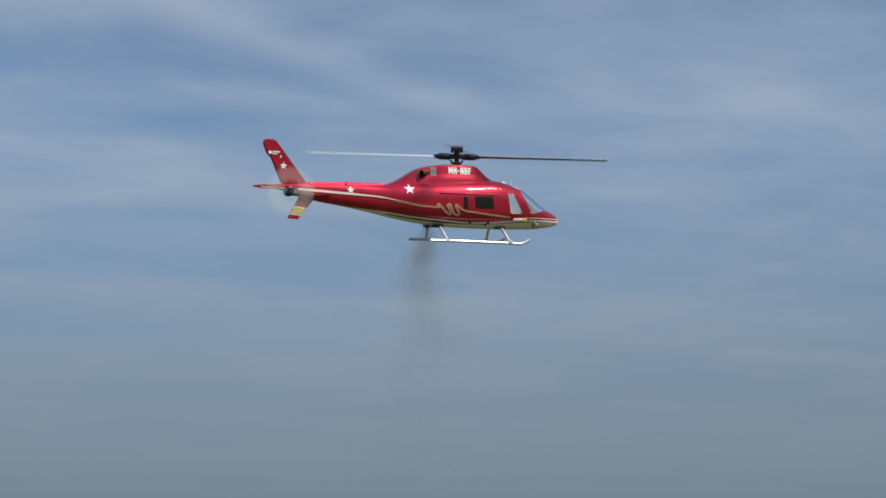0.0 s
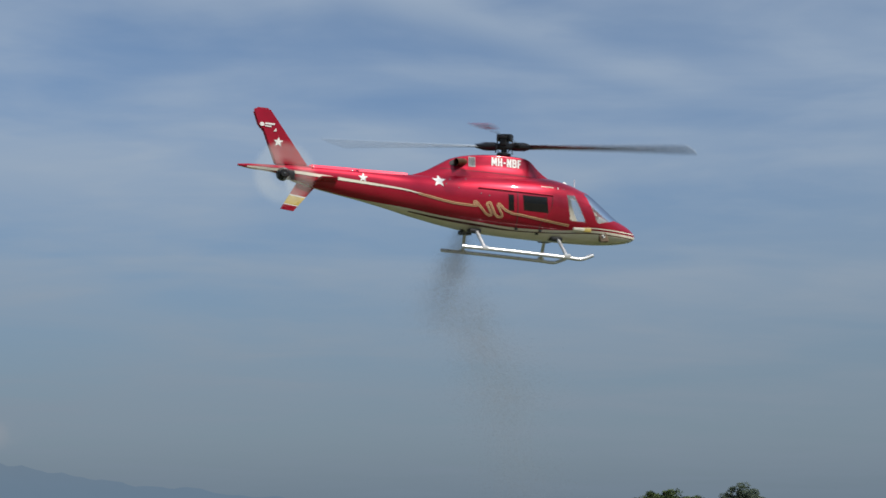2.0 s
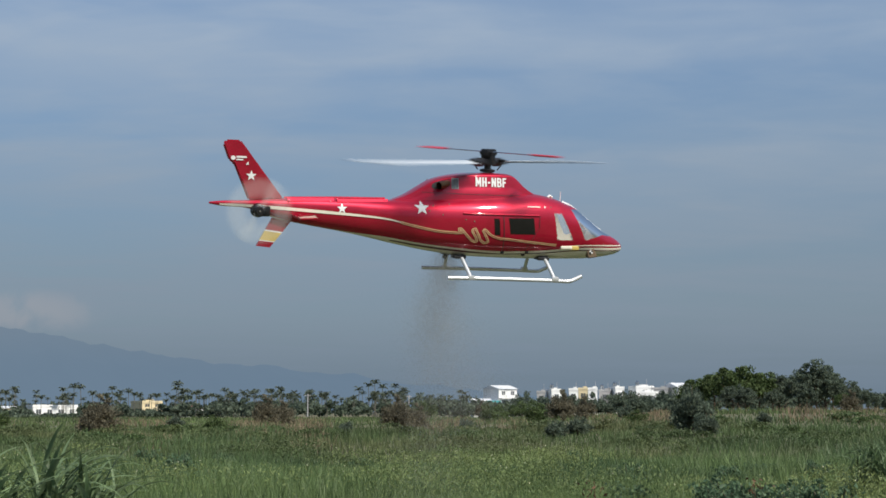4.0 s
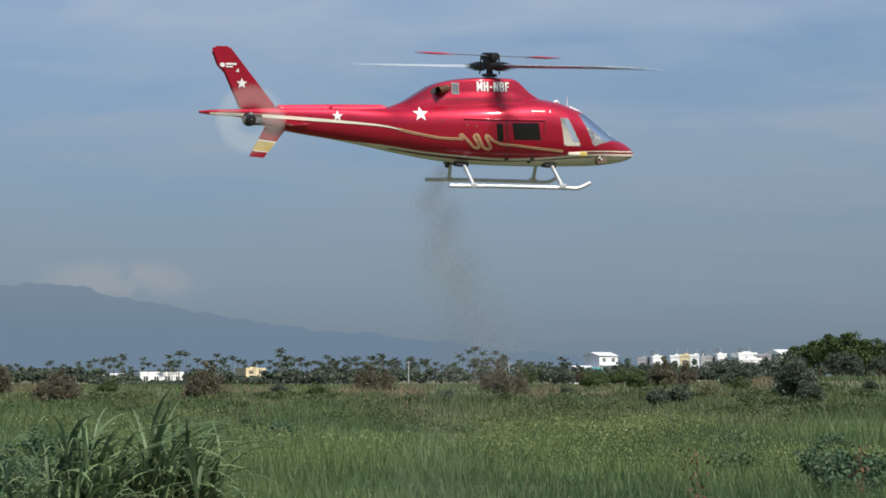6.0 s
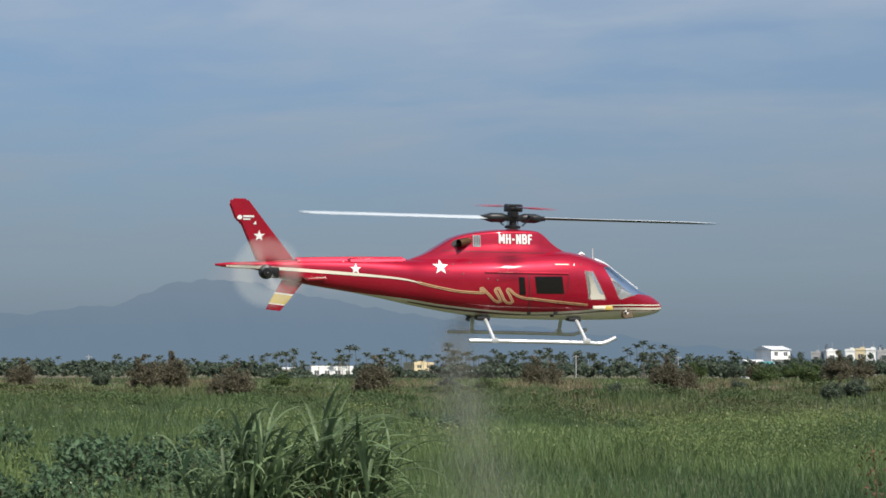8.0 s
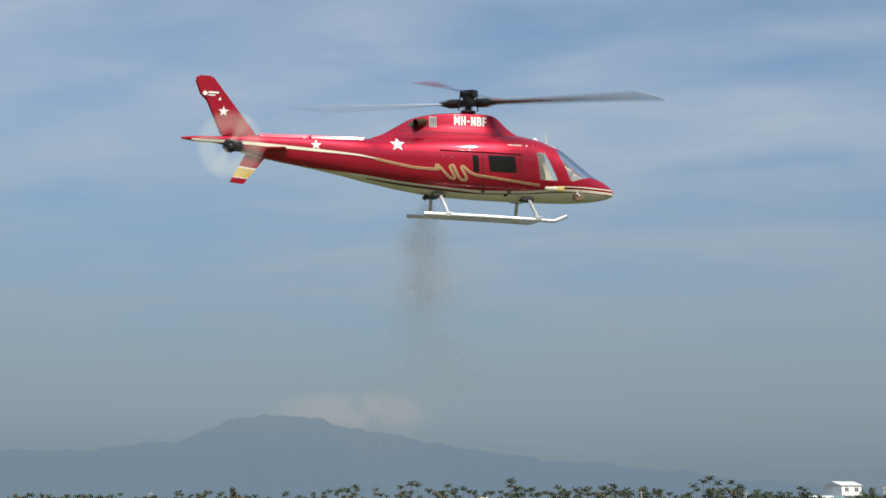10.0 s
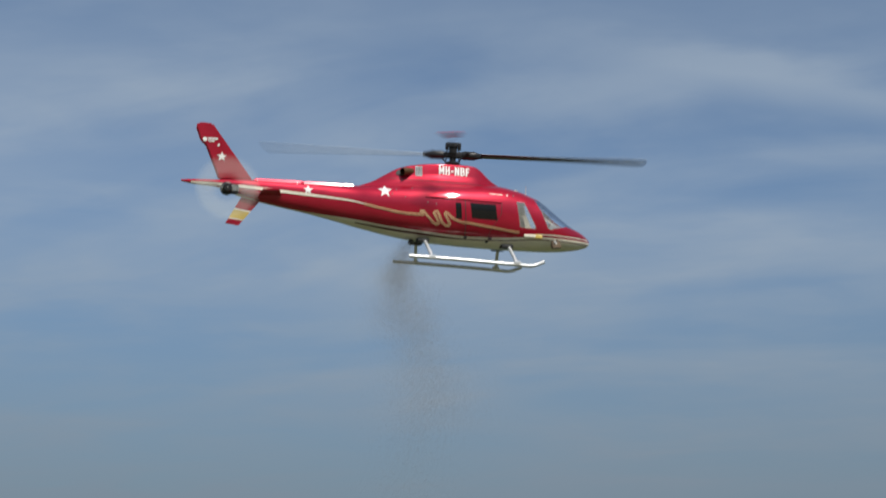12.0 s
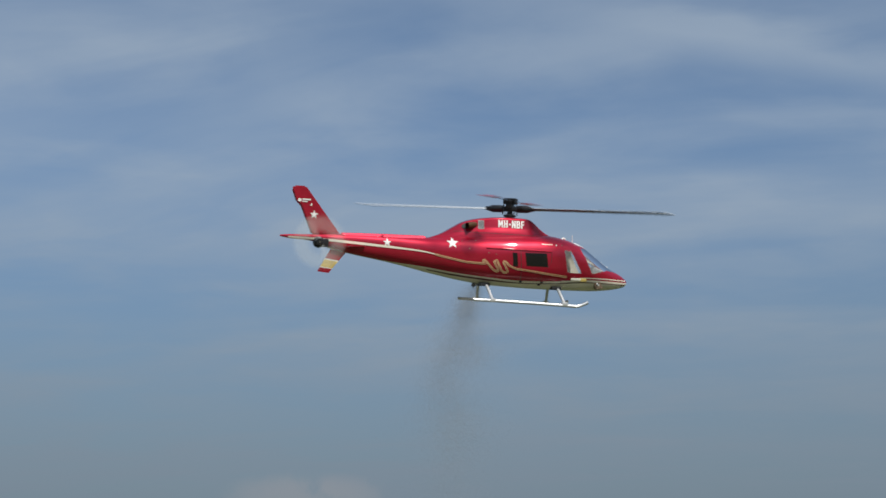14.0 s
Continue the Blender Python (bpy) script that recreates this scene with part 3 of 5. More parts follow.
            bm = box(bmesh.new(), x, y, z, 0.014, 0.010, 0.011, bevel=0.003)
            part("door_catch", bm, DARK, heli)
        # engine grille and the exhaust mouth
        part("grille", decal(bmesh.new(), [(-0.162, 0.088), (-0.134, 0.088), (-0.134, 0.130), (-0.162, 0.130)], side, cowl_side), GREY, cowl, "pale grey louvre panel")
        for k in range(4):
            x = -0.157 + 0.006 * k
            part("slat", ribbon(bmesh.new(), [(x, 0.091), (x, 0.128)], 0.0018, side, cowl_side, 0.004), DARK, cowl)
        # flat black ellipse painted on in place of the recess's shade
        part("exhaust_recess_shade", decal(bmesh.new(), [(-0.212 + 0.030 * math.cos(a), 0.100 + 0.015 * math.sin(a) + 0.005 * math.cos(a)) for a in np.linspace(0, 2 * math.pi, 13)[:-1]],
                                  side, cowl_side), DARK, cowl, "flat black patch painted for the shaded recess round the exhaust")
        bm = bmesh.new()
        tube(bm, [(-0.175, side * 0.045, 0.107), (-0.195, side * 0.062, 0.104), (-0.220, side * 0.076, 0.099)], [0.014, 0.015, 0.015], 14, False)
        tube(bm, [(-0.220, side * 0.076, 0.099), (-0.190, side * 0.058, 0.104)], [0.0125, 0.0115], 14, False)
        part("exhaust_pipe", bm, BROWN, cowl, "heat-browned steel exhaust pipe")
        # lamp pod and search light low on the nose
        bm = box(bmesh.new(), 0.332, side * (body_side(0.332, -0.128) + 0.001), -0.128, 0.070, 0.016, 0.013, bevel=0.005)
        part("lamp_pod", bm, CREAM, heli, "cream lamp pod")
        bm = box(bmesh.new(), 0.360, side * (body_side(0.360, -0.129) + 0.004), -0.129, 0.034, 0.014, 0.016, bevel=0.005)
        part("lamp_lens", bm, YELLOW, heli, "yellow lens")
        y = body_side(0.44, -0.145)
        plate = slab(bmesh.new(), [(0.412, -0.124), (0.449, -0.118), (0.470, -0.166), (0.430, -0.172)], side * (y - 0.016), side * (y + 0.006))
        bmesh.ops.bevel(plate, geom=list(plate.edges), offset=0.004, segments=2, affect="EDGES")
        disc = part("chin_plate", plate, TAN, heli, "tan slanted chin fitting")
        for k in range(4):
            a0 = math.pi / 2 * k
            pts = [(0.440, -0.145)] + [(0.440 + 0.008 * math.cos(a0 + math.pi / 2 * i / 4), -0.145 + 0.008 * math.sin(a0 + math.pi / 2 * i / 4)) for i in range(5)]
            part("quadrant", slab(bmesh.new(), pts, side * (y + 0.0062), side * (y + 0.0085)), WHITE if k % 2 else BLACK, disc, "", False)
    letters_part("MH-NBF", 0.0360, 0.000, 0.1195, heli, WHITE, cowl_side)
    part("roof_lamp", tube(bmesh.new(), [(0.272, 0, 0.064), (0.283, 0, 0.070), (0.296, 0, 0.064)], [0.004, 0.006, 0.003], 10), WHITE, heli, "small white roof lamp")
    part("antenna", tube(bmesh.new(), [(0.33, 0, 0.045), (0.328, 0, 0.09)], [0.0022, 0.0012], 6), WHITE, heli, "thin white whip aerial")

    # tail surfaces
    fin = slab(bmesh.new(), [(-0.951, 0.012), (-1.013, 0.150), (-1.032, 0.161), (-1.056, 0.222), (-1.044, 0.238), (-0.989, 0.238), (-0.815, 0.020)], -0.009, 0.009)
    bmesh.ops.bevel(fin, geom=[e for e in fin.edges], offset=0.006, segments=2, affect="EDGES")
    fin = part("tail_fin", fin, RED, heli, "swept red upper fin")
    flat = lambda x, z: 0.0095
    part("star_mark", decal(bmesh.new(), star(-0.945, 0.106, 0.021), -1, flat), WHITE, fin, "white five-pointed star")
    part("round_badge", decal(bmesh.new(), [(-1.016 + 0.009 * math.cos(a), 0.171 + 0.008 * math.sin(a)) for a in np.linspace(0, 6.283, 15)[:-1]], -1, flat), WHITE, fin)
    for z, x1, h in ((0.175, -0.965, 0.007), (0.165, -0.978, 0.005)):
        part("marking_bar", decal(bmesh.new(), [(-1.004, z - h / 2), (x1, z - h / 2), (x1, z + h / 2), (-1.004, z + h / 2)], -1, flat), WHITE, fin)
    part("small_mark", decal(bmesh.new(), [(-0.968, 0.147), (-0.956, 0.147), (-0.958, 0.160)], -1, flat), WHITE, fin)
    outline = lambda a, b: [(-0.782 + (-0.861 + 0.782) * a, -0.060 - 0.104 * a), (-0.857 + (-0.914 + 0.857) * a, -0.050 - 0.109 * a),
                            (-0.857 + (-0.914 + 0.857) * b, -0.050 - 0.109 * b), (-0.782 + (-0.861 + 0.782) * b, -0.060 - 0.104 * b)]
    for a, b, mat, name in ((0, 0.42, RED, "ventral_fin"), (0.42, 0.465, WHITE, "fin_band"), (0.465, 0.78, YELLOW, "fin_band"), (0.78, 0.81, WHITE, "fin_band"), (0.81, 1.0, RED, "fin_tip")):
        part(name, slab(bmesh.new(), outline(a, b), -0.007, 0.007), mat, heli, {"fin_tip": "red tip", "ventral_fin": "red lower fin"}.get(name, "painted band"), False)
    for side in (-1, 1):
        bm = bmesh.new()
        a = [bm.verts.new(p) for p in ((-0.790, side * 0.03, -0.040), (-0.700, side * 0.03, -0.036), (-0.728, side * 0.20, -0.036), (-0.795, side * 0.20, -0.040))]
        bm.faces.new(a)
        r = bmesh.ops.extrude_face_region(bm, geom=list(bm.faces))
        for v in r["geom"]:
            if isinstance(v, bmesh.types.BMVert):
                v.co.z += 0.007
        bmesh.ops.recalc_face_normals(bm, faces=bm.faces)
        bmesh.ops.bevel(bm, geom=list(bm.edges), offset=0.0025, segments=2, affect="EDGES")
        part("stabiliser", bm, RED, heli, "red horizontal stabiliser")
    bm = tube(bmesh.new(), [(-0.918, -0.016, -0.022), (-0.918, -0.046, -0.022), (-0.918, -0.052, -0.022)], [0.027, 0.025, 0.017], 20)
    box(bm, -0.905, -0.032, -0.024, 0.066, 0.026, 0.040, bevel=0.008)
    part("tail_gearbox", bm, BLACK, heli, "black tail rotor gearbox")

    # landing gear
    for side in (-1, 1):
        y = side * 0.16
        pts = [(-0.192, y, -0.250), (0.0, y, -0.251), (0.25, y, -0.255), (0.30, y, -0.257), (0.33, y, -0.254), (0.373, y, -0.235)]
        skid = part("skid", tube(bmesh.new(), smooth_line(pts, 4), 0.0078, 12), TUBE, heli, "white tubular landing skid")
        for x0, x1 in ((-0.115, -0.096), (0.240, 0.258)):
            leg = part("skid_leg", tube(bmesh.new(), smooth_line([(x0, side * 0.055, -0.172), (x0 + 0.003, side * 0.088, -0.182), (x1, side * 0.155, -0.247)], 5), 0.0072, 10), TUBE, heli)
            part("clamp", box(bmesh.new(), x1, y, -0.248, 0.030, 0.018, 0.018, bevel=0.005), TUBE, leg)
            part("leg_fairing", box(bmesh.new(), x0 - 0.004, side * 0.065, -0.176, 0.050, 0.05, 0.016, bevel=0.006), DARK, leg)
    bm = tube(bmesh.new(), [(-0.150, -0.02, -0.160), (-0.158, -0.02, -0.180), (-0.164, -0.02, -0.190)], [0.010, 0.009, 0.009], 12)
    part("silencer_pipe", bm, BLACK, heli, "short black silencer pipe under the belly")

    # rotor head
    mast = tube(bmesh.new(), [(0.006, 0, 0.12), (0.006, 0, 0.235)], 0.008, 12)
    part("mast", mast, STEEL, heli)
    bm = tube(bmesh.new(), [(0.006, 0, 0.155), (0.006, 0, 0.158), (0.006, 0, 0.166), (0.006, 0, 0.169)], [0.020, 0.030, 0.030, 0.018], 18)
    part("swashplate", bm, BLACK, heli)

    rotor = new("main_rotor")
    rotor.parent = heli
    tagged(rotor, "two-bladed main rotor with a flybar")
    bm = box(bmesh.new(), 0, 0, 0, 0.075, 0.034, 0.024, bevel=0.005)
    box(bm, 0, 0, 0.022, 0.030, 0.05, 0.040, bevel=0.005)
    tube(bm, [(0, 0, -0.035), (0, 0, 0.05)], 0.013, 12)
    part("hub", bm, BLACK, rotor, "black metal rotor head")
    for s in (-1, 1):
        bm = tube(bmesh.new(), [(s * 0.032, 0, 0), (s * 0.045, 0, 0), (s * 0.088, 0, 0), (s * 0.112, 0, 0)], [0.014, 0.018, 0.018, 0.011], 12)
        box(bm, s * 0.105, 0, 0, 0.040, 0.030, 0.018, bevel=0.004)
        box(bm, s * 0.062, -s * 0.024, 0.006, 0.018, 0.034, 0.012, bevel=0.003)
        part("blade_grip", bm, BLACK, rotor)
        part("blade", blade(bmesh.new(), 0.118, 0.80, 0.060, 0.0085, 9, sign=s, taper=0.8), [BLADE_TOP, BLADE_UNDER], rotor, "long blade, painted pale for its lit top and dark for its shaded underside")
        part("control_link", tube(bmesh.new(), [(s * 0.060, -s * 0.040, 0.006), (s * 0.026, -s * 0.030, -0.030)], 0.0028, 6), BLACK, rotor)
        part("control_link", tube(bmesh.new(), [(s * 0.020, s * 0.028, 0.045), (s * 0.028, s * 0.026, -0.030)], 0.0028, 6), BLACK, rotor)
    bm = box(bmesh.new(), 0, 0, 0.047, 0.062, 0.030, 0.010, bevel=0.003)
    box(bm, 0.026, 0, 0.036, 0.012, 0.036, 0.026, bevel=0.003)
    box(bm, -0.026, 0, 0.036, 0.012, 0.036, 0.026, bevel=0.003)
    box(bm, 0, 0, 0.036, 0.036, 0.062, 0.010, bevel=0.003)
    part("seesaw", bm, BLACK, rotor, "black flybar seesaw")
    part("flybar", tube(bmesh.new(), [(0, -0.25, 0.041), (0, 0.25, 0.041)], 0.0022, 8), STEEL, rotor, "thin steel flybar")
    for s in (-1, 1):
        bm = blade(bmesh.new(), 0.205, 0.320, 0.048, 0.009, 4, sign=s, steps=6, taper=0.7)
        bm.transform(Matrix.Translation((0, 0, 0.041)) @ Matrix.Rotation(radians(90), 4, "Z"))
        part("flybar_paddle", bm, [PADDLE, PADDLE], rotor, "red flybar paddle")

    tail_rotor = new("tail_rotor")
    tail_rotor.parent = heli
    bm = tube(bmesh.new(), [(0, 0, -0.012), (0, 0, 0.004), (0, 0, 0.010)], [0.016, 0.018, 0.014], 16)
    part("tail_hub", bm, BLACK, tail_rotor, "black tail rotor hub")
    part("hub_nut", tube(bmesh.new(), [(0, 0, 0.008), (0, 0, 0.014)], [0.0042, 0.003], 10), STEEL, tail_rotor, "small bright nut")
    for s in (-1, 1):
        part("tail_blade", blade(bmesh.new(), 0.015, 0.128, 0.024, 0.004, 10, sign=s, steps=6), [SPIN, SPIN], tail_rotor, "pale blade blurred by speed")
    bm = bmesh.new()
    bmesh.ops.create_circle(bm, cap_ends=True, segments=48, radius=0.140)
    r = bmesh.ops.extrude_face_region(bm, geom=list(bm.faces))
    for v in r["geom"]:
        if isinstance(v, bmesh.types.BMVert):
            v.co.z += 0.003
    part("blade_sweep", bm, SWEEP, tail_rotor, "pale see-through sweep of the tail blades")
    return heli, rotor, tail_rotor


helicopter, main_rotor, tail_rotor = build_helicopter()


# ---- exhaust smoke: drifting puffs, each a swarm of fine soot specks ----
def build_puff(width, drop, count, speck, seed):
    rng = np.random.RandomState(seed)
    h = rng.rand(count) ** 0.8
    spread = width * (0.35 + 0.75 * h)
    C = np.stack([rng.normal(size=count) * spread * 0.50 + width * 0.18 * np.sin(h * 5 + seed), rng.normal(size=count) * spread * 0.5, -drop * h + rng.normal(size=count) * drop * 0.13], -1)
    size = speck * (0.6 + 0.8 * rng.rand(count))[:, None, None]
    V = (C[:, None] + rng.normal(size=(count, 3, 3)) * size).reshape(-1, 3)
    F = np.arange(count * 3).reshape(-1, 3)
    return tagged(raw_object("exhaust_smoke", V, F, SMOKE), "thin brown-grey exhaust smoke drifting down under the helicopter", "smoke", "exhaust smoke puffs", "stuff")


puffs = [build_puff(0.085, 0.20, 60000, 0.0007, 1), build_puff(0.150, 0.32, 130000, 0.0007, 2), build_puff(0.210, 0.50, 130000, 0.0008, 3), build_puff(0.25, 0.70, 50000, 0.0009, 4)]
PUFF_OFFSETS = [(-0.17, 0.0, -0.19), (-0.185, 0.02, -0.28), (-0.165, 0.05, -0.44), (-0.15, 0.05, -0.80)]


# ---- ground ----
def haze_glow_material(name, colour, thick):
    """A far range whose haze is painted on as emission; a second haze colour takes over eastwards."""
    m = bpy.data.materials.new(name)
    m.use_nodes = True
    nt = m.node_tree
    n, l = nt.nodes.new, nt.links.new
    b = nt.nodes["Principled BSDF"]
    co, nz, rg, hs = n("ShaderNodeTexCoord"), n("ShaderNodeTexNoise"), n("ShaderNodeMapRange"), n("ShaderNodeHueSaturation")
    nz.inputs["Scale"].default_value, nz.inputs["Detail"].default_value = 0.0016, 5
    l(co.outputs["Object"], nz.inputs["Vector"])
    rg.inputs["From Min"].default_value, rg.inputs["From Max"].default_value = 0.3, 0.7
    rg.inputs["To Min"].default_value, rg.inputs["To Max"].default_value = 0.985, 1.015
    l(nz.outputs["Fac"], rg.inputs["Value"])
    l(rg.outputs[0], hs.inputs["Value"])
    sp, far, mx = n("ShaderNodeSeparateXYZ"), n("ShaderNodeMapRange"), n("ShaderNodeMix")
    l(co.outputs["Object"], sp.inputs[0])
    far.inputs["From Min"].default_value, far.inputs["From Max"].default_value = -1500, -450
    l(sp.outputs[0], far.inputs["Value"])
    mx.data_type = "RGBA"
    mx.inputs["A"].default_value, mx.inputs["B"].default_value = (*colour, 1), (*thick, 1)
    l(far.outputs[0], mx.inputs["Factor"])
    # crest colour painted towards the sky's, as haze would fade it
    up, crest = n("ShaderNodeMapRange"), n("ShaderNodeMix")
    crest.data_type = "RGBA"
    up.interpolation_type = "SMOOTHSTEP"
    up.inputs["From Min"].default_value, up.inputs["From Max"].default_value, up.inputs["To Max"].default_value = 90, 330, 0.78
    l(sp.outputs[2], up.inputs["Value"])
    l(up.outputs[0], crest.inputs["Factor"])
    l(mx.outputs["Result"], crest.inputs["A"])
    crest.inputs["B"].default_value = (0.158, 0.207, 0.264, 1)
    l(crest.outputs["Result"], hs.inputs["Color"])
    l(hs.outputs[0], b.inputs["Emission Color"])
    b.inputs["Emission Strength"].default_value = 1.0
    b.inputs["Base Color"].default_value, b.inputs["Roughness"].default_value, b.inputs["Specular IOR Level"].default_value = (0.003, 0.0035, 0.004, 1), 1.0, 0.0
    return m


SOIL = material("field_soil", (0.100, 0.104, 0.050), 0.95, 0, 0, 0.35, 1.5, 0.4, 8, patch=(0.150, 0.125, 0.075), patch_scale=0.03)
GRASS = material("meadow_grass", (0.152, 0.219, 0.080), 0.55, 0, 0, 0.25, 0.35, island=0.28, patch=(0.064, 0.112, 0.046), patch_scale=0.09, through=0.4)
HERB = material("meadow_herb", (0.225, 0.275, 0.095), 0.6, 0, 0, 0.25, 0.5, island=0.25, patch=(0.125, 0.180, 0.062), patch_scale=0.12, through=0.4)
ROUGH_GRASS = material("rough_grass", (0.082, 0.128, 0.046), 0.6, 0, 0, 0.3, 0.1, island=0.35, patch=(0.122, 0.140, 0.058), patch_scale=0.028, through=0.4)
FAR_GRASS = material("far_grass", (0.125, 0.175, 0.062), 0.65, 0, 0, 0.3, 0.05, island=0.4, patch=(0.085, 0.115, 0.050), patch_scale=0.012, through=0.4)
REED = material("brown_reed", (0.230, 0.165, 0.110), 0.7, 0, 0, 0.25, 0.1, island=0.4, patch=(0.170, 0.155, 0.080), patch_scale=0.05, through=0.35)
CANE = material("cane_leaf", (0.150, 0.212, 0.106), 0.50, 0, 0, 0.2, 3.0, island=0.5, through=0.35, spec=0.3)
CANE_DRY = material("dry_cane_leaf", (0.26, 0.20, 0.10), 0.6, 0, 0, 0.2, 3.0, island=0.3, through=0.2)
BROADLEAF = material("broad_leaf", (0.086, 0.142, 0.076), 0.55, 0, 0, 0.2, 3.0, island=0.45, through=0.35, spec=0.25)
# dark foliage with distance haze painted in: base colour greyed and lightened
TREE_DARK_HAZED = material("haze_lifted_foliage", (0.108, 0.138, 0.098), 0.55, 0, 0, 0.3, 0.4, island=0.45, through=0.45, spec=0.2)
TREE_LIGHT = material("light_foliage", (0.080, 0.115, 0.042), 0.55, 0, 0, 0.3, 0.4, island=0.45, through=0.35, spec=0.2)
BUSH_OLIVE = material("olive_foliage", (0.168, 0.152, 0.104), 0.6, 0, 0, 0.3, 0.6, island=0.40, through=0.45, spec=0.2)
# palm green lightened to carry the haze of its distance
PALM_LEAF_HAZED = material("haze_lifted_palm_leaf", (0.108, 0.130, 0.092), 0.5, 0, 0, 0.25, 0.8, island=0.4, through=0.3, spec=0.2)
PALM_BARK = material("palm_bark", (0.110, 0.105, 0.085), 0.8, 0, 0, 0.25, 2.0, 0.3, 12)
BARK = material("tree_bark", (0.10, 0.075, 0.05), 0.9, 0, 0, 0.3, 3.0, 0.5, 10)
PETAL = material("white_petal", (0.620, 0.620, 0.420), 0.6, 0, 0, 0.05, 5.0)
WALL_WHITE = material("white_plaster", (0.82, 0.82, 0.80), 0.8, 0, 0, 0.10, 0.5, 0.1, 4)
WALL_CREAM = material("cream_plaster", (0.66, 0.56, 0.36), 0.8, 0, 0, 0.10, 0.5, 0.1, 4)
# grey plaster and concrete; also paints the shade on two townhouses
WALL_GREY = material("grey_plaster_and_shade", (0.36, 0.36, 0.36), 0.85, 0, 0, 0.15, 0.5, 0.1, 4)
ROOF_RED = material("red_roof_sheet", (0.36, 0.10, 0.05), 0.6, 0, 0, 0.15, 1.0, 0.2, 6)
ROOF_WHITE = material("white_roof_sheet", (0.66, 0.67, 0.68), 0.55, 0, 0, 0.08, 1.0)
ROOF_GREY = material("grey_roof_sheet", (0.30, 0.31, 0.33), 0.6, 0, 0, 0.15, 1.0)
ROOF_BLUE = material("teal_sheet", (0.06, 0.28, 0.27), 0.6, 0, 0, 0.15, 1.0)
PANE_DARK = material("dark_house_pane", (0.090, 0.100, 0.110), 0.1, 0, 0, 0.1, 2.0)
ROCK = haze_glow_material("mountain_haze_glow", (0.126, 0.184, 0.250), (0.122, 0.179, 0.246))


def rise(x, y):
    """Lie of the land: a plain with small humps and a low bank to the east."""
    r = np.hypot(x, y)
    az = np.degrees(np.arctan2(x, y))
    s = lambda v: np.clip(v, 0, 1) ** 2 * (3 - 2 * np.clip(v, 0, 1))
    hump = 0.10 * np.sin(x * 0.11 + 1) * np.sin(y * 0.09) * s((r - 8) / 30)
    bank = 1.5 * s((az - 1) / 12) * s((40 - az) / 15) * s((r - 70) / 90) * s((900 - r) / 300)
    return hump + bank


def spot(az, r):
    """A place on the ground, by its bearing from the spectator's stand and its distance."""
    x, y = r * math.sin(radians(az)), r * math.cos(radians(az))
    return x, y, float(rise(np.array(x), np.array(y)))


def build_ground():
    rs = np.concatenate([np.linspace(0, 30, 24), np.geomspace(32, 4900, 70)])
    an = np.linspace(0, 2 * np.pi, 181)[:-1]
    R, A = np.meshgrid(rs, an, indexing="ij")
    X, Y = R * np.sin(A), R * np.cos(A)
    V = np.stack([X, Y, rise(X, Y)], -1).reshape(-1, 3)
    n = len(an)
    i, j = np.meshgrid(np.arange(len(rs) - 1), np.arange(n), indexing="ij")
    F = np.stack([i * n + j, i * n + (j + 1) % n, (i + 1) * n + (j + 1) % n, (i + 1) * n + j], -1).reshape(-1, 4)
    tagged(raw_object("ground", V, F[:, ::-1], SOIL, smooth=True), "green overgrown field reaching the horizon", "field", kind="structure")


def build_mountains():
    """A far hazy range, highest to the north-west, running out eastwards."""
    ridge = [(-75, 1.6), (-60, 2.6), (-48, 3.1), (-40, 2.3), (-34, 2.5), (-30, 2.25), (-26, 2.35), (-23, 2.75), (-21, 3.45), (-19.7, 3.85), (-18.5, 3.65), (-16.8, 3.4),
             (-14.2, 2.85), (-12.5, 2.6), (-10, 2.15), (-7.8, 1.95), (-4, 1.6), (-1, 1.2), (4, 0.7), (9, 0.15), (16, 0.1), (30, 0.1)]
    az = np.linspace(-75, 30, 420)
    el = np.interp(az, [r[0] for r in ridge], [r[1] for r in ridge])
    rng = np.random.RandomState(5)
    el = el + sum(a * np.sin(az * k + p) for a, k, p in ((0.05, 1.7, 0.3), (0.035, 3.9, 1.0), (0.02, 8.3, 2.0), (0.012, 17.0, 0.5)))
    rows = 26
    V = []
    for k in range(rows):
        s = k / (rows - 1)
        r = 3300 + 1150 * s + 60 * np.sin(az * 2.1 + 5 * s) + 30 * np.sin(az * 5.3 + 9 * s)
        gully = 1 - 0.06 * (1 - s) * (1 + np.sin(az * 3.1 + 4 * s)) - 0.03 * (1 - s) * np.sin(az * 11 + 7 * s)
        z = np.tan(np.radians(np.maximum(el, 0.05))) * 4450 * s ** 0.9 * gully
        V.append(np.stack([r * np.sin(np.radians(az)), r * np.cos(np.radians(az)), z - 4], -1))
    V = np.array(V).reshape(-1, 3)
    n = len(az)
    i, j = np.meshgrid(np.arange(rows - 1), np.arange(n - 1), indexing="ij")
    F = np.stack([i * n + j, i * n + j + 1, (i + 1) * n + j + 1, (i + 1) * n + j], -1).reshape(-1, 4)
    tagged(raw_object("backdrop_mountains", V, F[:, ::-1], ROCK, smooth=True), "blue mountain range far behind the plain, its haze painted as glow", "mountains", kind="structure")


build_ground()
build_mountains()


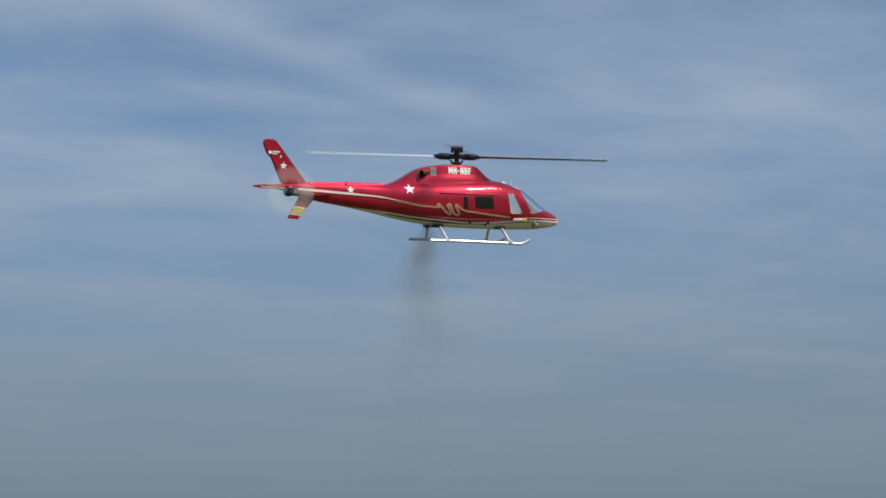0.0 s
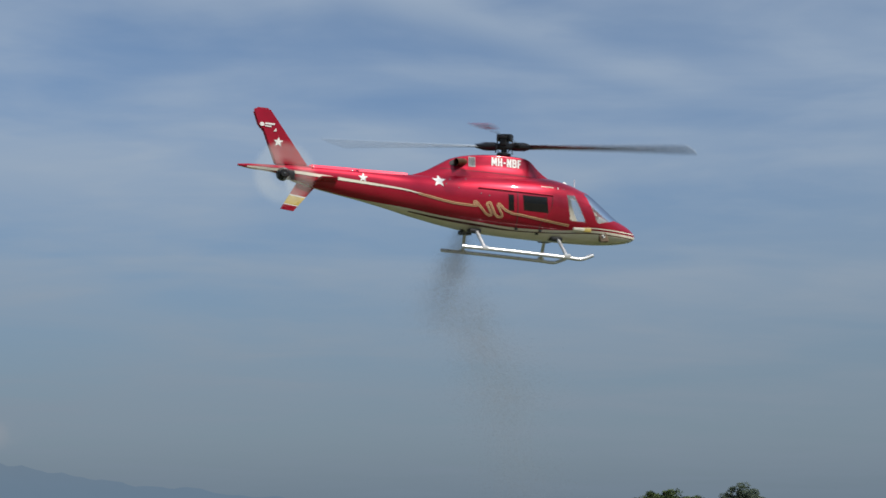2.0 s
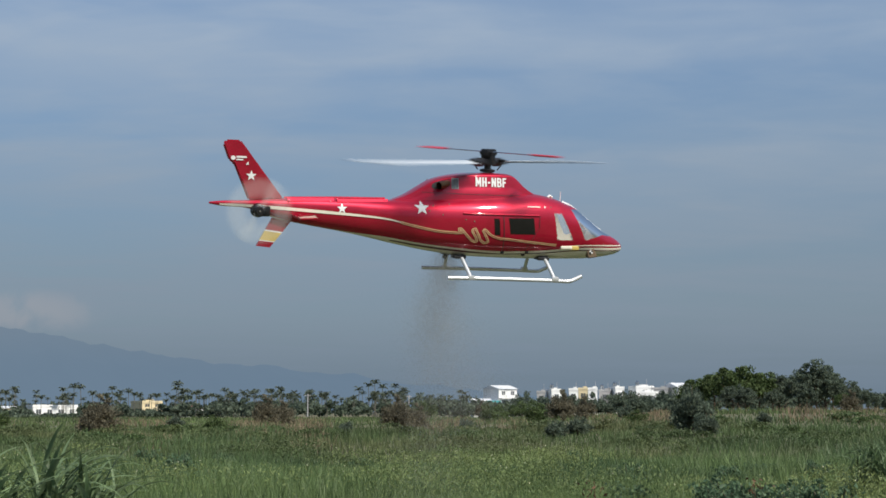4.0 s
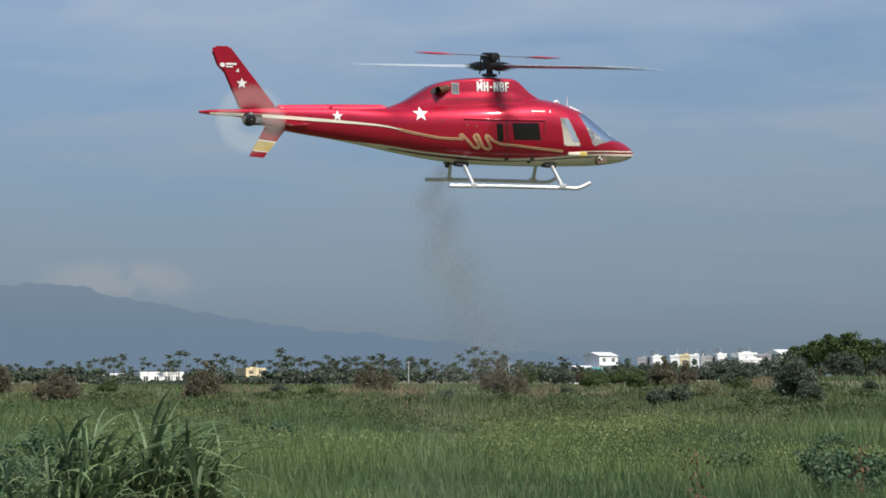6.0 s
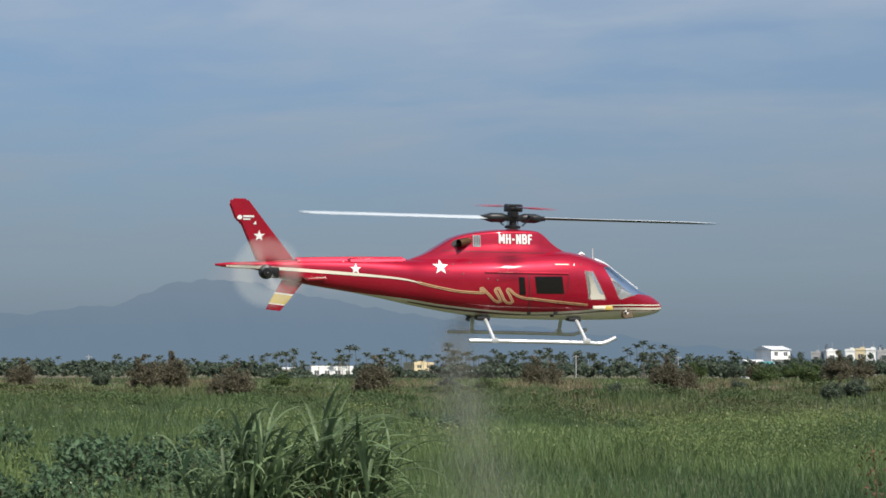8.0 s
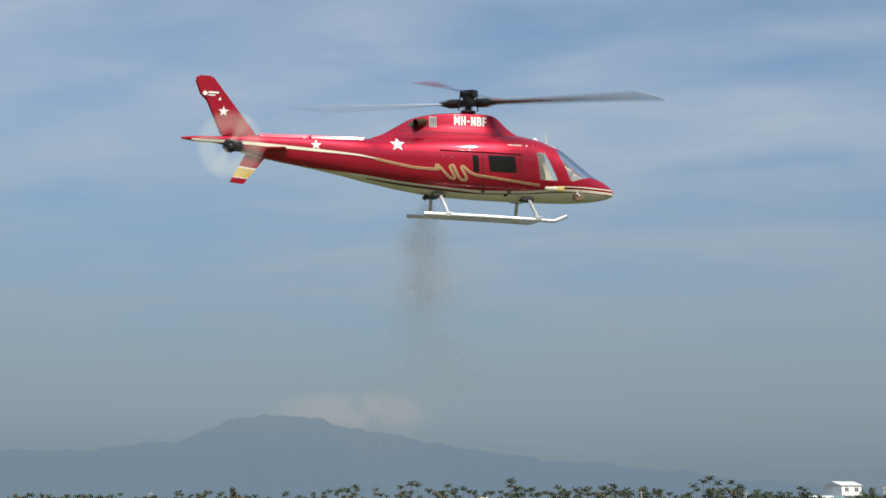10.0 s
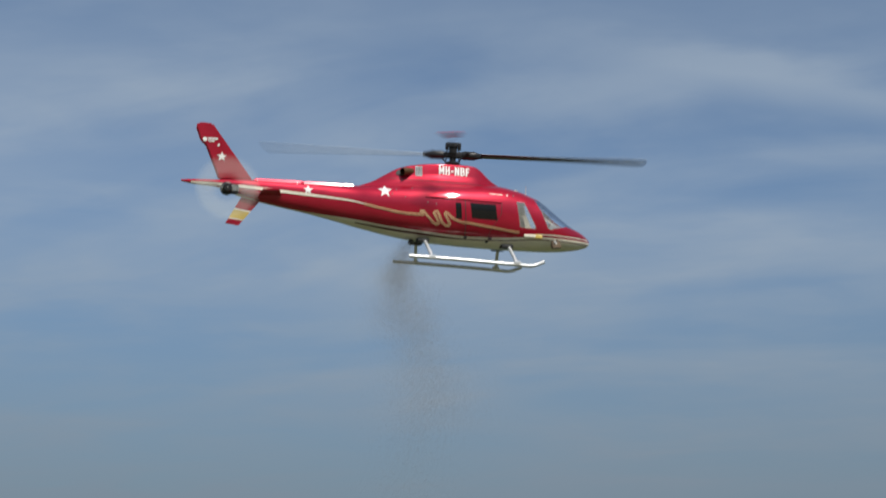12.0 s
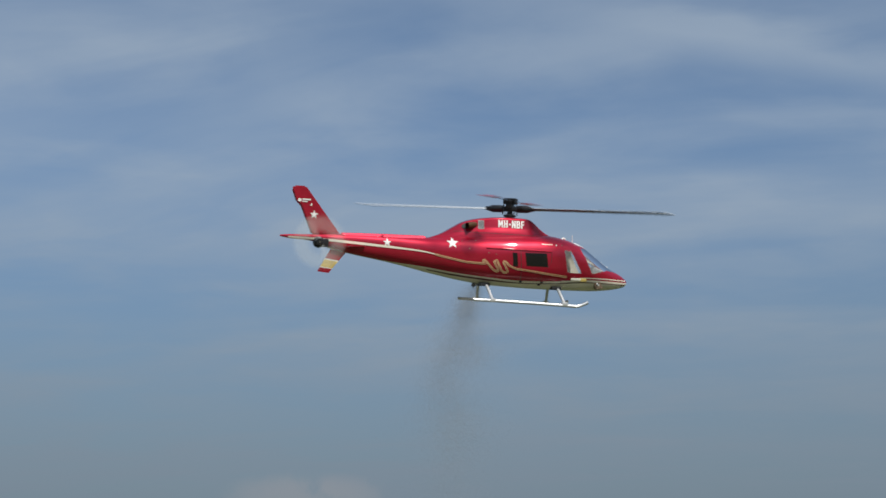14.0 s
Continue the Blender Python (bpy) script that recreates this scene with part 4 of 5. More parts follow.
# ---- plants in arrays ----
def blades(rng, az0, az1, r0, r1, n, h0, h1, width, power=0.0, lean=0.35, keep=None):
    """Tapered grass blades standing on the land between two bearings and two distances."""
    u = rng.rand(n)
    r = (r0 ** (power + 1) + u * (r1 ** (power + 1) - r0 ** (power + 1))) ** (1 / (power + 1))
    az = np.radians(az0 + rng.rand(n) * (az1 - az0))
    x, y = r * np.sin(az), r * np.cos(az)
    if keep is not None:
        k = keep(x, y, rng.rand(n))
        x, y, r = x[k], y[k], r[k]
        n = len(x)
    tuft = 0.75 + 0.25 * np.sin(x * 0.9 + np.sin(y * 0.7) * 2) * np.sin(y * 0.8 + 1.3)
    tuft = tuft * (0.85 + 0.35 * np.sin(x * 0.23 + 1.7 * np.sin(y * 0.11)) * np.sin(y * 0.19 + 0.6))
    h = (h0 + (h1 - h0) * rng.rand(n)) * tuft
    w = width * (0.6 + 0.8 * rng.rand(n)) * np.maximum(r / r0, 1) ** 0.8
    a, d = rng.rand(n) * 6.283, rng.rand(n) * 6.283
    side = np.stack([np.cos(a), np.sin(a), np.zeros(n)], -1) * w[:, None] / 2
    tip = np.stack([np.cos(d), np.sin(d), np.zeros(n)], -1) * (h * lean * (0.3 + rng.rand(n)))[:, None]
    base = np.stack([x, y, rise(x, y) - 0.03], -1)
    up = np.stack([np.zeros(n), np.zeros(n), h], -1)
    mid = base + up * 0.55 + tip * 0.3
    V = np.stack([base - side, base + side, mid - side * 0.8, mid + side * 0.8, base + up + tip], 1).reshape(-1, 3)
    o = (np.arange(n) * 5)[:, None, None]
    F = (np.array([[0, 1, 3], [0, 3, 2], [2, 3, 4]])[None] + o).reshape(-1, 3)
    return V, F


def leaf_quads(rng, centres, size, stretch=1.6, droop=0.0):
    """One leaf (a bent diamond) at each centre, turned at random."""
    n = len(centres)
    d = rng.normal(size=(n, 3))
    d[:, 2] -= droop
    d /= np.linalg.norm(d, axis=1)[:, None]
    e = np.cross(d, rng.normal(size=(n, 3)))
    e /= np.linalg.norm(e, axis=1)[:, None] + 1e-9
    s = (size * (0.6 + 0.8 * rng.rand(n)))[:, None]
    fold = np.cross(d, e) * s * 0.18
    V = np.stack([centres - d * s * stretch / 2, centres + e * s / 2 + fold, centres + d * s * stretch / 2, centres - e * s / 2 + fold], 1).reshape(-1, 3)
    o = (np.arange(n) * 4)[:, None, None]
    F = (np.array([[0, 1, 2], [0, 2, 3]])[None] + o).reshape(-1, 3)
    return V, F


def joined(*sets):
    vs, fs, o = [], [], 0
    for V, F in sets:
        vs.append(V)
        fs.append(F + o)
        o += len(V)
    return np.concatenate(vs), np.concatenate(fs)


def crown_points(rng, clumps, per, spread, radius, flat=0.75, hollow=0.55):
    """Leaf places in many small clumps set on an uneven crown."""
    pts = []
    for _ in range(clumps):
        d = rng.normal(size=3)
        d /= np.linalg.norm(d)
        if d[2] < -0.35:
            d[2] *= -0.5
        c = d * spread * (hollow + (1 - hollow) * rng.rand()) * (0.82 + 0.3 * rng.rand())
        q = rng.normal(size=(per, 3))
        q = q / np.linalg.norm(q, axis=1)[:, None] * (rng.rand(per) ** 0.45)[:, None]
        pts.append(c + q * radius * (0.6 + 0.7 * rng.rand()) * np.array([1, 1, flat]))
    return np.concatenate(pts)


def build_tree(name, label, height, width, leaf, mat, seed, trunk_share=0.3, clumps=34, per=70, category="tree"):
    """Tapered trunk with limbs, and a crown of many leaf clumps with gaps."""
    rng = np.random.RandomState(seed)
    rnd = random.Random(seed)
    tree = tagged(new(name), label, category)
    base = height * trunk_share
    mid = height * (1 + trunk_share) / 2
    bm = bmesh.new()
    r = 0.035 * height ** 0.9
    lean = rnd.uniform(-0.06, 0.06) * height
    tube(bm, [(0, 0, -0.1), (lean * 0.3, 0, base * 0.6), (lean * 0.6, 0, base), (lean, 0, mid), (lean, 0, height * 0.9)], [r * 1.25, r, r * 0.85, r * 0.5, r * 0.12], 8)
    part("trunk", bm, BARK, tree)
    bm = bmesh.new()
    for k in range(7):
        a = k * 2.4 + rnd.random()
        z0 = base * 0.8 + (mid - base * 0.6) * k / 8
        reach = width * 0.42 * rnd.uniform(0.7, 1.0)
        tube(bm, [(lean * 0.6, 0, z0), (math.cos(a) * reach * 0.5, math.sin(a) * reach * 0.5, z0 + height * 0.10),
                  (math.cos(a) * reach, math.sin(a) * reach, z0 + height * rnd.uniform(0.15, 0.3))], [r * 0.45, r * 0.3, r * 0.08], 6)
    part("branchwork", bm, BARK, tree)
    pts = crown_points(rng, clumps, per, 1.0, 0.34 if clumps < 50 else 0.25, 0.7, 0.45)
    if category == "bush":
        pts = pts * np.array([width / 2, width / 2, height * 0.60]) * (1 + 0.12 * np.sin(pts[:, :1] * 5 + seed)) + np.array([lean, 0, height * 0.36])
        pts = pts[pts[:, 2] > 0.02]
    else:
        pts = pts * np.array([width / 2, width / 2, (height - base) / 2 * 1.02]) + np.array([lean, 0, base + (height - base) * 0.47])
    V, F = leaf_quads(rng, pts, leaf, 1.5, 0.2)
    ob = raw_object("crown", V, F, mat)
    ob.parent = tree
    return tree


def build_palm(height, seed):
    rng, rnd = np.random.RandomState(seed), random.Random(seed)
    palm = tagged(new("areca_palm"), "slender areca palm with a small tufted crown", "palm tree", "areca palms behind the field")
    lx = rnd.uniform(-0.5, 0.5)
    bm = tube(bmesh.new(), [(0, 0, -0.2), (lx * 0.1, 0, height * 0.3), (lx * 0.5, 0, height * 0.7), (lx, 0, height)], [0.13, 0.10, 0.09, 0.08], 7)
    part("trunk", bm, PALM_BARK, palm)
    bm = tube(bmesh.new(), [(lx, 0, height - 0.1), (lx, 0, height + 0.45), (lx, 0, height + 0.8)], [0.09, 0.12, 0.05], 7)
    part("crownshaft", bm, PALM_LEAF_HAZED, palm, "green crownshaft")
    sets = []
    for k in range(13):
        a = k * 2.399 + rnd.random() * 0.5
        rise0 = rnd.uniform(0.35, 2.1)
        length = rnd.uniform(1.5, 2.2)
        out = np.array([math.cos(a), math.sin(a), 0.0])
        side = np.array([-math.sin(a), math.cos(a), 0.0])
        s = np.linspace(0.12, 1, 13)
        path = np.stack([out[0] * s * length * 0.80, out[1] * s * length * 0.80, length * (rise0 * s - (0.28 + 0.58 * rise0) * s ** 2)], -1) + np.array([lx, 0, height + 0.7])
        for sg in (-1, 1):
            tips = path + side * sg * (0.42 * np.sin(np.pi * np.clip(s * 0.9 + 0.08, 0, 1)))[:, None] + np.array([0, 0, -0.22]) + out * 0.12
            w = np.array([0.0, 0.0, 0.09]) + out * 0.08
            V = np.stack([path - w, path + w, tips], 1).reshape(-1, 3)
            sets.append((V, (np.arange(13) * 3)[:, None] + np.arange(3)[None]))
        rib = np.stack([path[:-1], path[1:], path[:-1] + np.array([0, 0, 0.06])], 1).reshape(-1, 3)
        sets.append((rib, (np.arange(12) * 3)[:, None] + np.arange(3)[None]))
    V, F = joined(*sets)
    ob = raw_object("crown", V, F, PALM_LEAF_HAZED)
    ob.parent = palm
    return palm


# ---- houses ----
def build_house(az, r, width, height, depth, wall, floors, label, roof="flat", tank=True, turn=0.0, wing=0.0):
    x, y, z = spot(az, r)
    house = tagged(new("house"), label, "house")
    house.matrix_basis = pose(x, y, z, 0, 0, -az + turn)
    bm = box(bmesh.new(), 0, 0, height / 2 - 0.2, width, depth, height + 0.4)
    part("wall", bm, wall, house, "", False)
    if wing:
        bm = box(bmesh.new(), -width / 2 - wing / 2, -0.5, height * 0.28, wing, depth * 0.8, height * 0.56)
        part("side_wing", bm, wall, house, "", False)
        bm = box(bmesh.new(), -width / 2 - wing / 2, -0.5, height * 0.57, wing + 0.4, depth * 0.84, 0.25)
        part("wing_roof", bm, ROOF_GREY, house, "", False)
    if roof == "flat":
        bm = bmesh.new()
        box(bm, 0, 0, height + 0.12, width + 0.24, depth + 0.24, 0.24)
        part("roof", bm, wall, house, "flat roof slab", False)
        bm = bmesh.new()
        for sx, sy, px, py in ((width + 0.15, 0.15, 0, -depth / 2), (width + 0.15, 0.15, 0, depth / 2), (0.15, depth, -width / 2, 0), (0.15, depth, width / 2, 0)):
            box(bm, px, py, height + 0.42, sx, sy, 0.40)
        part("parapet", bm, wall, house, "", False)
        if floors > 1:
            bm = box(bmesh.new(), width * 0.22, depth * 0.25, height + 0.6, width * 0.4, depth * 0.3, 0.9)
            part("stair_head", bm, wall, house, "", False)
            bm = tube(bmesh.new(), [(width * 0.3, 0, height + 0.2), (width * 0.3, 0, height + 2.6)], 0.06, 6)
            part("aerial_mast", bm, ROOF_GREY, house, "thin pale roof aerial mast", False)
    else:
        bm = bmesh.new()
        a, b, t = width / 2 + 0.4, depth / 2 + 0.4, min(height * 0.24, depth * 0.16)
        f = [bm.verts.new(p) for p in ((-a, -b, height), (a, -b, height), (a, b, height), (-a, b, height), (-a, 0, height + t), (a, 0, height + t))]
        for q in ((0, 1, 5, 4), (2, 3, 4, 5), (0, 4, 3), (1, 2, 5), (0, 3, 2, 1)):
            bm.faces.new([f[k] for k in q])
        part("roof", bm, roof, house, "pitched sheet roof", False)
    if tank:
        bm = tube(bmesh.new(), [(-width * 0.22, 0, height + 0.2), (-width * 0.22, 0, height + 1.9), (-width * 0.22, 0, height + 2.2)], [0.6, 0.6, 0.2], 12)
        part("water_tank", bm, STEEL, house, "steel roof water tank")
    n = max(1, int(width / 3.0))
    for fl in range(floors):
        for k in range(n):
            wx, wz = -width / 2 + width * (k + 0.5) / n, height * (fl + 0.55) / floors
            bm = bmesh.new()
            for dx, dz, sx, sz in ((-0.7, 0, 0.12, 1.5), (0.7, 0, 0.12, 1.5), (0, 0.7, 1.5, 0.12), (0, -0.7, 1.5, 0.12), (0, 0, 0.07, 1.4)):
                box(bm, wx + dx, -depth / 2 - 0.03, wz + dz, sx, 0.14, sz)
            win = part("window", bm, wall, house, "", False)
            part("pane", box(bmesh.new(), wx, -depth / 2 - 0.012, wz, 1.28, 0.03, 1.28), PANE_DARK, win, "", False)
        if floors > 1 and fl:
            bm = box(bmesh.new(), 0, -depth / 2 - 0.5, height * fl / floors, width * 0.94, 1.0, 0.18)
            box(bm, 0, -depth / 2 - 0.95, height * fl / floors + 0.5, width * 0.94, 0.08, 0.9)
            part("balcony", bm, wall, house, "", False)
    return house


build_house(2.72, 430, 7.0, 8.2, 7.2, WALL_WHITE, 3, "white rendered house with a shallow white roof", ROOF_WHITE, False, 40, 3.0)
build_house(1.95, 418, 5.0, 4.4, 6, WALL_WHITE, 1, "low white outbuilding with a pale sheet roof", ROOF_WHITE, False, 10)
build_house(2.45, 408, 3.2, 3.9, 5, ROOF_BLUE, 1, "low shed of teal sheet metal", ROOF_BLUE, False, 10)
# shade of this front is put into the wall colour
build_house(4.35, 434, 2.6, 7.0, 8, WALL_GREY, 2, "narrow townhouse, its shade painted as grey walls", tank=False)
build_house(4.85, 430, 3.0, 7.4, 9, WALL_WHITE, 2, "white rendered townhouse with a flat roof", tank=True, turn=10)
build_house(5.62, 431, 2.7, 7.4, 9, WALL_WHITE, 2, "narrow white townhouse in a row", tank=False)
build_house(6.0, 431, 2.8, 7.5, 9, WALL_CREAM, 2, "narrow cream townhouse between white ones", tank=False)
build_house(6.38, 431, 2.7, 7.4, 9, WALL_WHITE, 2, "narrow white townhouse in a row", tank=False)
build_house(6.85, 436, 3.4, 6.8, 9, WALL_GREY, 2, "grey townhouse with a roof tank", tank=True)
build_house(7.32, 434, 2.6, 7.5, 9, WALL_WHITE, 2, "narrow white townhouse with a roof tank", tank=True, turn=12)
build_house(8.28, 433, 5.4, 7.5, 9, WALL_WHITE, 3, "white three-storey townhouse with a roof tank", tank=True, turn=14)
build_house(8.42, 418, 6.4, 5.8, 6, WALL_WHITE, 2, "white building before the townhouses", tank=False, turn=14)
# walls coloured grey to show this house shaded
build_house(9.02, 430, 4.6, 6.9, 9, WALL_GREY, 2, "townhouse, its shade painted as grey walls", tank=False)
build_house(9.65, 430, 3.9, 7.4, 9, WALL_WHITE, 2, "white townhouse with a gabled roof beside the trees", ROOF_WHITE, False, 30)
build_house(-16.5, 425, 6.0, 2.6, 7, WALL_CREAM, 1, "low cream house with a pale roof among palms", ROOF_WHITE, False, 8)
build_house(-14.7, 425, 12.5, 3.0, 8, WALL_WHITE, 1, "long low white building among palms", tank=False, turn=14)
build_house(-12.7, 430, 5.6, 2.6, 8, WALL_WHITE, 1, "low white house among palms", ROOF_GREY, False)
build_house(-11.15, 428, 6.2, 4.1, 8, WALL_CREAM, 2, "cream two-storey house among palms", tank=False, turn=24)
build_house(-9.7, 430, 4.6, 3.0, 7, WALL_GREY, 1, "low house with a red sheet roof", ROOF_RED, False)
build_house(-8.9, 432, 4.2, 2.6, 7, WALL_WHITE, 1, "small white house with a red sheet roof", ROOF_RED, False, 15)
build_house(-8.1, 430, 4.6, 2.3, 7, WALL_WHITE, 1, "small low white house", ROOF_GREY, False, 14)
build_house(-29.6, 330, 9.0, 3.0, 7, WALL_CREAM, 1, "low house with an orange-red sheet roof", ROOF_RED, False, 6)


# ---- trees and palms ----
def place(variants, az, r, size=1.0, turn=None, label="", seed=0):
    rnd = random.Random(seed * 7919 + int(az * 100))
    x, y, z = spot(az, r)
    ob = copy_thing(rnd.choice(variants) if isinstance(variants, list) else variants, pose(0, 0, 0))
    ob.matrix_basis = pose(x, y, z - 0.05, 0, 0, rnd.uniform(0, 360) if turn is None else turn) @ Matrix.Diagonal((size, size, size * rnd.uniform(0.94, 1.06), 1))
    return tagged(ob, label) if label else ob


def build_far_plants():
    rnd = random.Random(21)
    palms = [build_palm(h, 30 + k) for k, h in enumerate((7.6, 8.4, 9.0, 6.8))]
    for k, ob in enumerate(palms):
        az = (-13.9, -9.9, -2.2, -6.0)[k]
        ob.matrix_basis = pose(*spot(az, 418))
    for k in range(235):
        az = rnd.uniform(-36, 1.5)
        size = rnd.choice((rnd.uniform(0.48, 0.62), rnd.uniform(0.58, 0.78)))
        if -17 < az < -10 or -7.5 < az < -4:
            size += 0.06
        if az < -17:
            size *= 0.85
        place(palms, az, rnd.uniform(395, 460), size, seed=k)
    for az, s in ((-2.9, 0.98), (-2.5, 1.0), (-1.9, 1.0), (-1.5, 0.97), (-1.1, 1.0), (-10.05, 1.0), (-9.75, 1.04), (-9.4, 0.93), (-13.6, 0.95), (-13.2, 0.9), (-7.0, 0.9), (-6.4, 0.88)):
        place(palms, az, 405, s * 0.88, seed=int(az * 10) + 500)
    for k in range(95):
        place(palms, rnd.uniform(-9.0, -0.6) if k % 3 else rnd.uniform(-19, -9), rnd.uniform(372, 392), rnd.uniform(0.56, 0.72), seed=2000 + k)
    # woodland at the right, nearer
    big = [build_tree("tree", "broad dark-green field tree with a rounded crown", 8.2, 8.0, 0.30, TREE_DARK_HAZED, 3, 0.10, 70, 75),
           build_tree("tree", "tall dark-green tree with an uneven crown", 8.8, 6.4, 0.30, TREE_DARK_HAZED, 4, 0.08, 66, 75),
           build_tree("tree", "light-green field tree with a flat top", 7.6, 8.6, 0.30, TREE_LIGHT, 5, 0.12, 62, 75)]
    for ob, az, r, s in zip(big, (13.6, 15.0, 12.0), (208, 205, 200), (0.68, 0.80, 0.85)):
        ob.matrix_basis = pose(*spot(az, r)) @ Matrix.Scale(s, 4)
    for k, (v, az, r, s) in enumerate(((2, 10.2, 215, 0.66), (2, 11.1, 206, 0.74), (2, 12.8, 206, 0.76), (1, 14.3, 214, 0.64), (0, 15.6, 206, 0.64), (1, 16.2, 212, 0.52), (0, 16.9, 210, 0.42), (2, 16.0, 185, 0.34),
                                       (0, 18.6, 220, 0.45), (1, 20.2, 225, 0.5), (0, 22.5, 230, 0.5), (2, 25, 235, 0.6), (0, 28, 240, 0.6), (1, 14.6, 190, 0.40), (0, 11.8, 192, 0.42), (0, 13.3, 188, 0.38), (1, 15.3, 209, 0.74), (0, 12.3, 190, 0.4))):
        place(big[v], az, r, s, seed=60 + k)
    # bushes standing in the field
    bush = [build_tree("bush", "dark-green round field bush", 2.9, 3.0, 0.13, TREE_DARK_HAZED, 8, 0.04, 46, 100, "bush"),
            build_tree("bush", "olive-brown loose field bush", 3.3, 2.9, 0.11, BUSH_OLIVE, 9, 0.04, 48, 110, "bush"),
            build_tree("bush", "light-green spreading field bush", 2.4, 3.8, 0.13, TREE_LIGHT, 10, 0.04, 46, 100, "bush")]
    bush[0].matrix_basis = pose(*spot(10.3, 85)) @ Matrix.Diagonal((0.78, 0.78, 1.15, 1))
    bush[1].matrix_basis = pose(*spot(-12.9, 106)) @ Matrix.Diagonal((0.90, 0.90, 0.84, 1))
    bush[2].matrix_basis = pose(*spot(2.4, 190))
    for k, (v, az, r, s) in enumerate(((0, 10.0, 88, 0.74), (0, 10.8, 83, 0.55), (1, -1.4, 122, 0.9), (1, -0.6, 126, 0.7), (1, 5.2, 150, 1.0), (2, 4.3, 165, 1.0), (1, 6.1, 160, 0.8), (1, -6.6, 150, 1.0), (1, -5.9, 155, 0.9),
                                       (2, -16.6, 150, 0.6), (1, -18.3, 90, 0.74), (1, -18.8, 93, 0.6), (1, -13.3, 109, 0.62), (1, -20.9, 120, 1.0), (1, -21.9, 118, 0.9), (0, -23.5, 150, 0.8), (1, -26.5, 140, 0.9), (0, 4.9, 78, 0.42), (0, 5.8, 84, 0.5), (2, 8.0, 120, 0.5),
                                       (0, 7.6, 140, 0.62), (0, -3.4, 100, 0.4), (2, -8.5, 110, 0.5), (0, -10.0, 128, 0.5), (0, 13.0, 110, 0.4), (1, 16.2, 150, 0.7), (0, 1.4, 120, 0.45), (1, -29, 150, 0.9), (0, 18.5, 130, 0.6),
                                       (0, 8.2, 170, 1.0), (2, 2.7, 330, 1.3), (0, 3.3, 335, 1.3), (1, 2.0, 320, 1.2), (0, 7.6, 300, 2.1), (0, 7.1, 310, 1.2), (2, 3.6, 310, 1.5), (0, 1.2, 300, 1.4), (2, -0.3, 310, 1.4), (0, 5.3, 320, 1.4))):
        place(bush[v], az, r, s, seed=90 + k)
    # closed belt of low woodland behind the field
    rng = np.random.RandomState(7)
    sets = []
    for k in range(640):
        az = rng.uniform(-48, 40)
        x, y, z = spot(az, rng.uniform(330, 470))
        h = rng.uniform(3.6, 5.4) if az < -16.8 else rng.uniform(2.6, 4.6) if az < -10.2 else rng.uniform(3.6, 5.8) if az < -1.5 else rng.uniform(3.6, 6.4)
        if any(lo < az < hi for lo, hi in ((-17, -16), (-15.6, -13.9), (-11.8, -10.5), (1.9, 3.6), (4.3, 10.1))):
            h = rng.uniform(1.4, 2.4) if az < 0 else rng.uniform(2.2, 4.4)
        if -15.7 < az < -13.8:
            h = 1.0
        pts = crown_points(rng, 9, 25, 1.0, 0.42) * np.array([rng.uniform(2.0, 3.8), rng.uniform(2.0, 3.8), h * 0.55]) + np.array([x, y, z + h * 0.42])
        sets.append(leaf_quads(rng, pts, 0.64, 1.4))
    for lo, hi, r0, r1, h0, h1, count in ((0.2, 10.4, 375, 412, 3.0, 5.0, 210), (3.2, 10.2, 385, 405, 5.0, 7.2, 34), (-17, -10, 440, 470, 3.4, 5.0, 80), (-13.6, -7, 385, 415, 1.2, 2.2, 100)):
        for k in range(count):
            x, y, z = spot(rng.uniform(lo, hi), rng.uniform(r0, r1))
            h = rng.uniform(h0, h1)
            pts = crown_points(rng, 7, 34, 1.0, 0.42) * np.array([rng.uniform(1.4, 2.6), rng.uniform(1.4, 2.6), h * 0.55]) + np.array([x, y, z + h * 0.42])
            sets.append(leaf_quads(rng, pts, 0.42, 1.4))
    V, F = joined(*sets)
    tagged(raw_object("far_woodland", V, F, TREE_DARK_HAZED), "belt of low dark woodland below the palms", "woodland", kind="stuff")


build_far_plants()


def build_poles():
    pole = tagged(new("utility_pole"), "thin pale concrete utility pole behind the field", "utility pole", "utility poles")
    part("shaft", tube(bmesh.new(), [(0, 0, -0.2), (0, 0, 5.6)], [0.16, 0.11], 8), WALL_GREY, pole)
    part("crossarm", box(bmesh.new(), 0, 0, 5.2, 1.5, 0.12, 0.12), WALL_GREY, pole)
    pole.matrix_basis = pose(*spot(-4.9, 330))
    for az, r in ((-0.9, 340), (-24.0, 350)):
        copy_thing(pole, pose(*spot(az, r), 0, 0, 20))


build_poles()


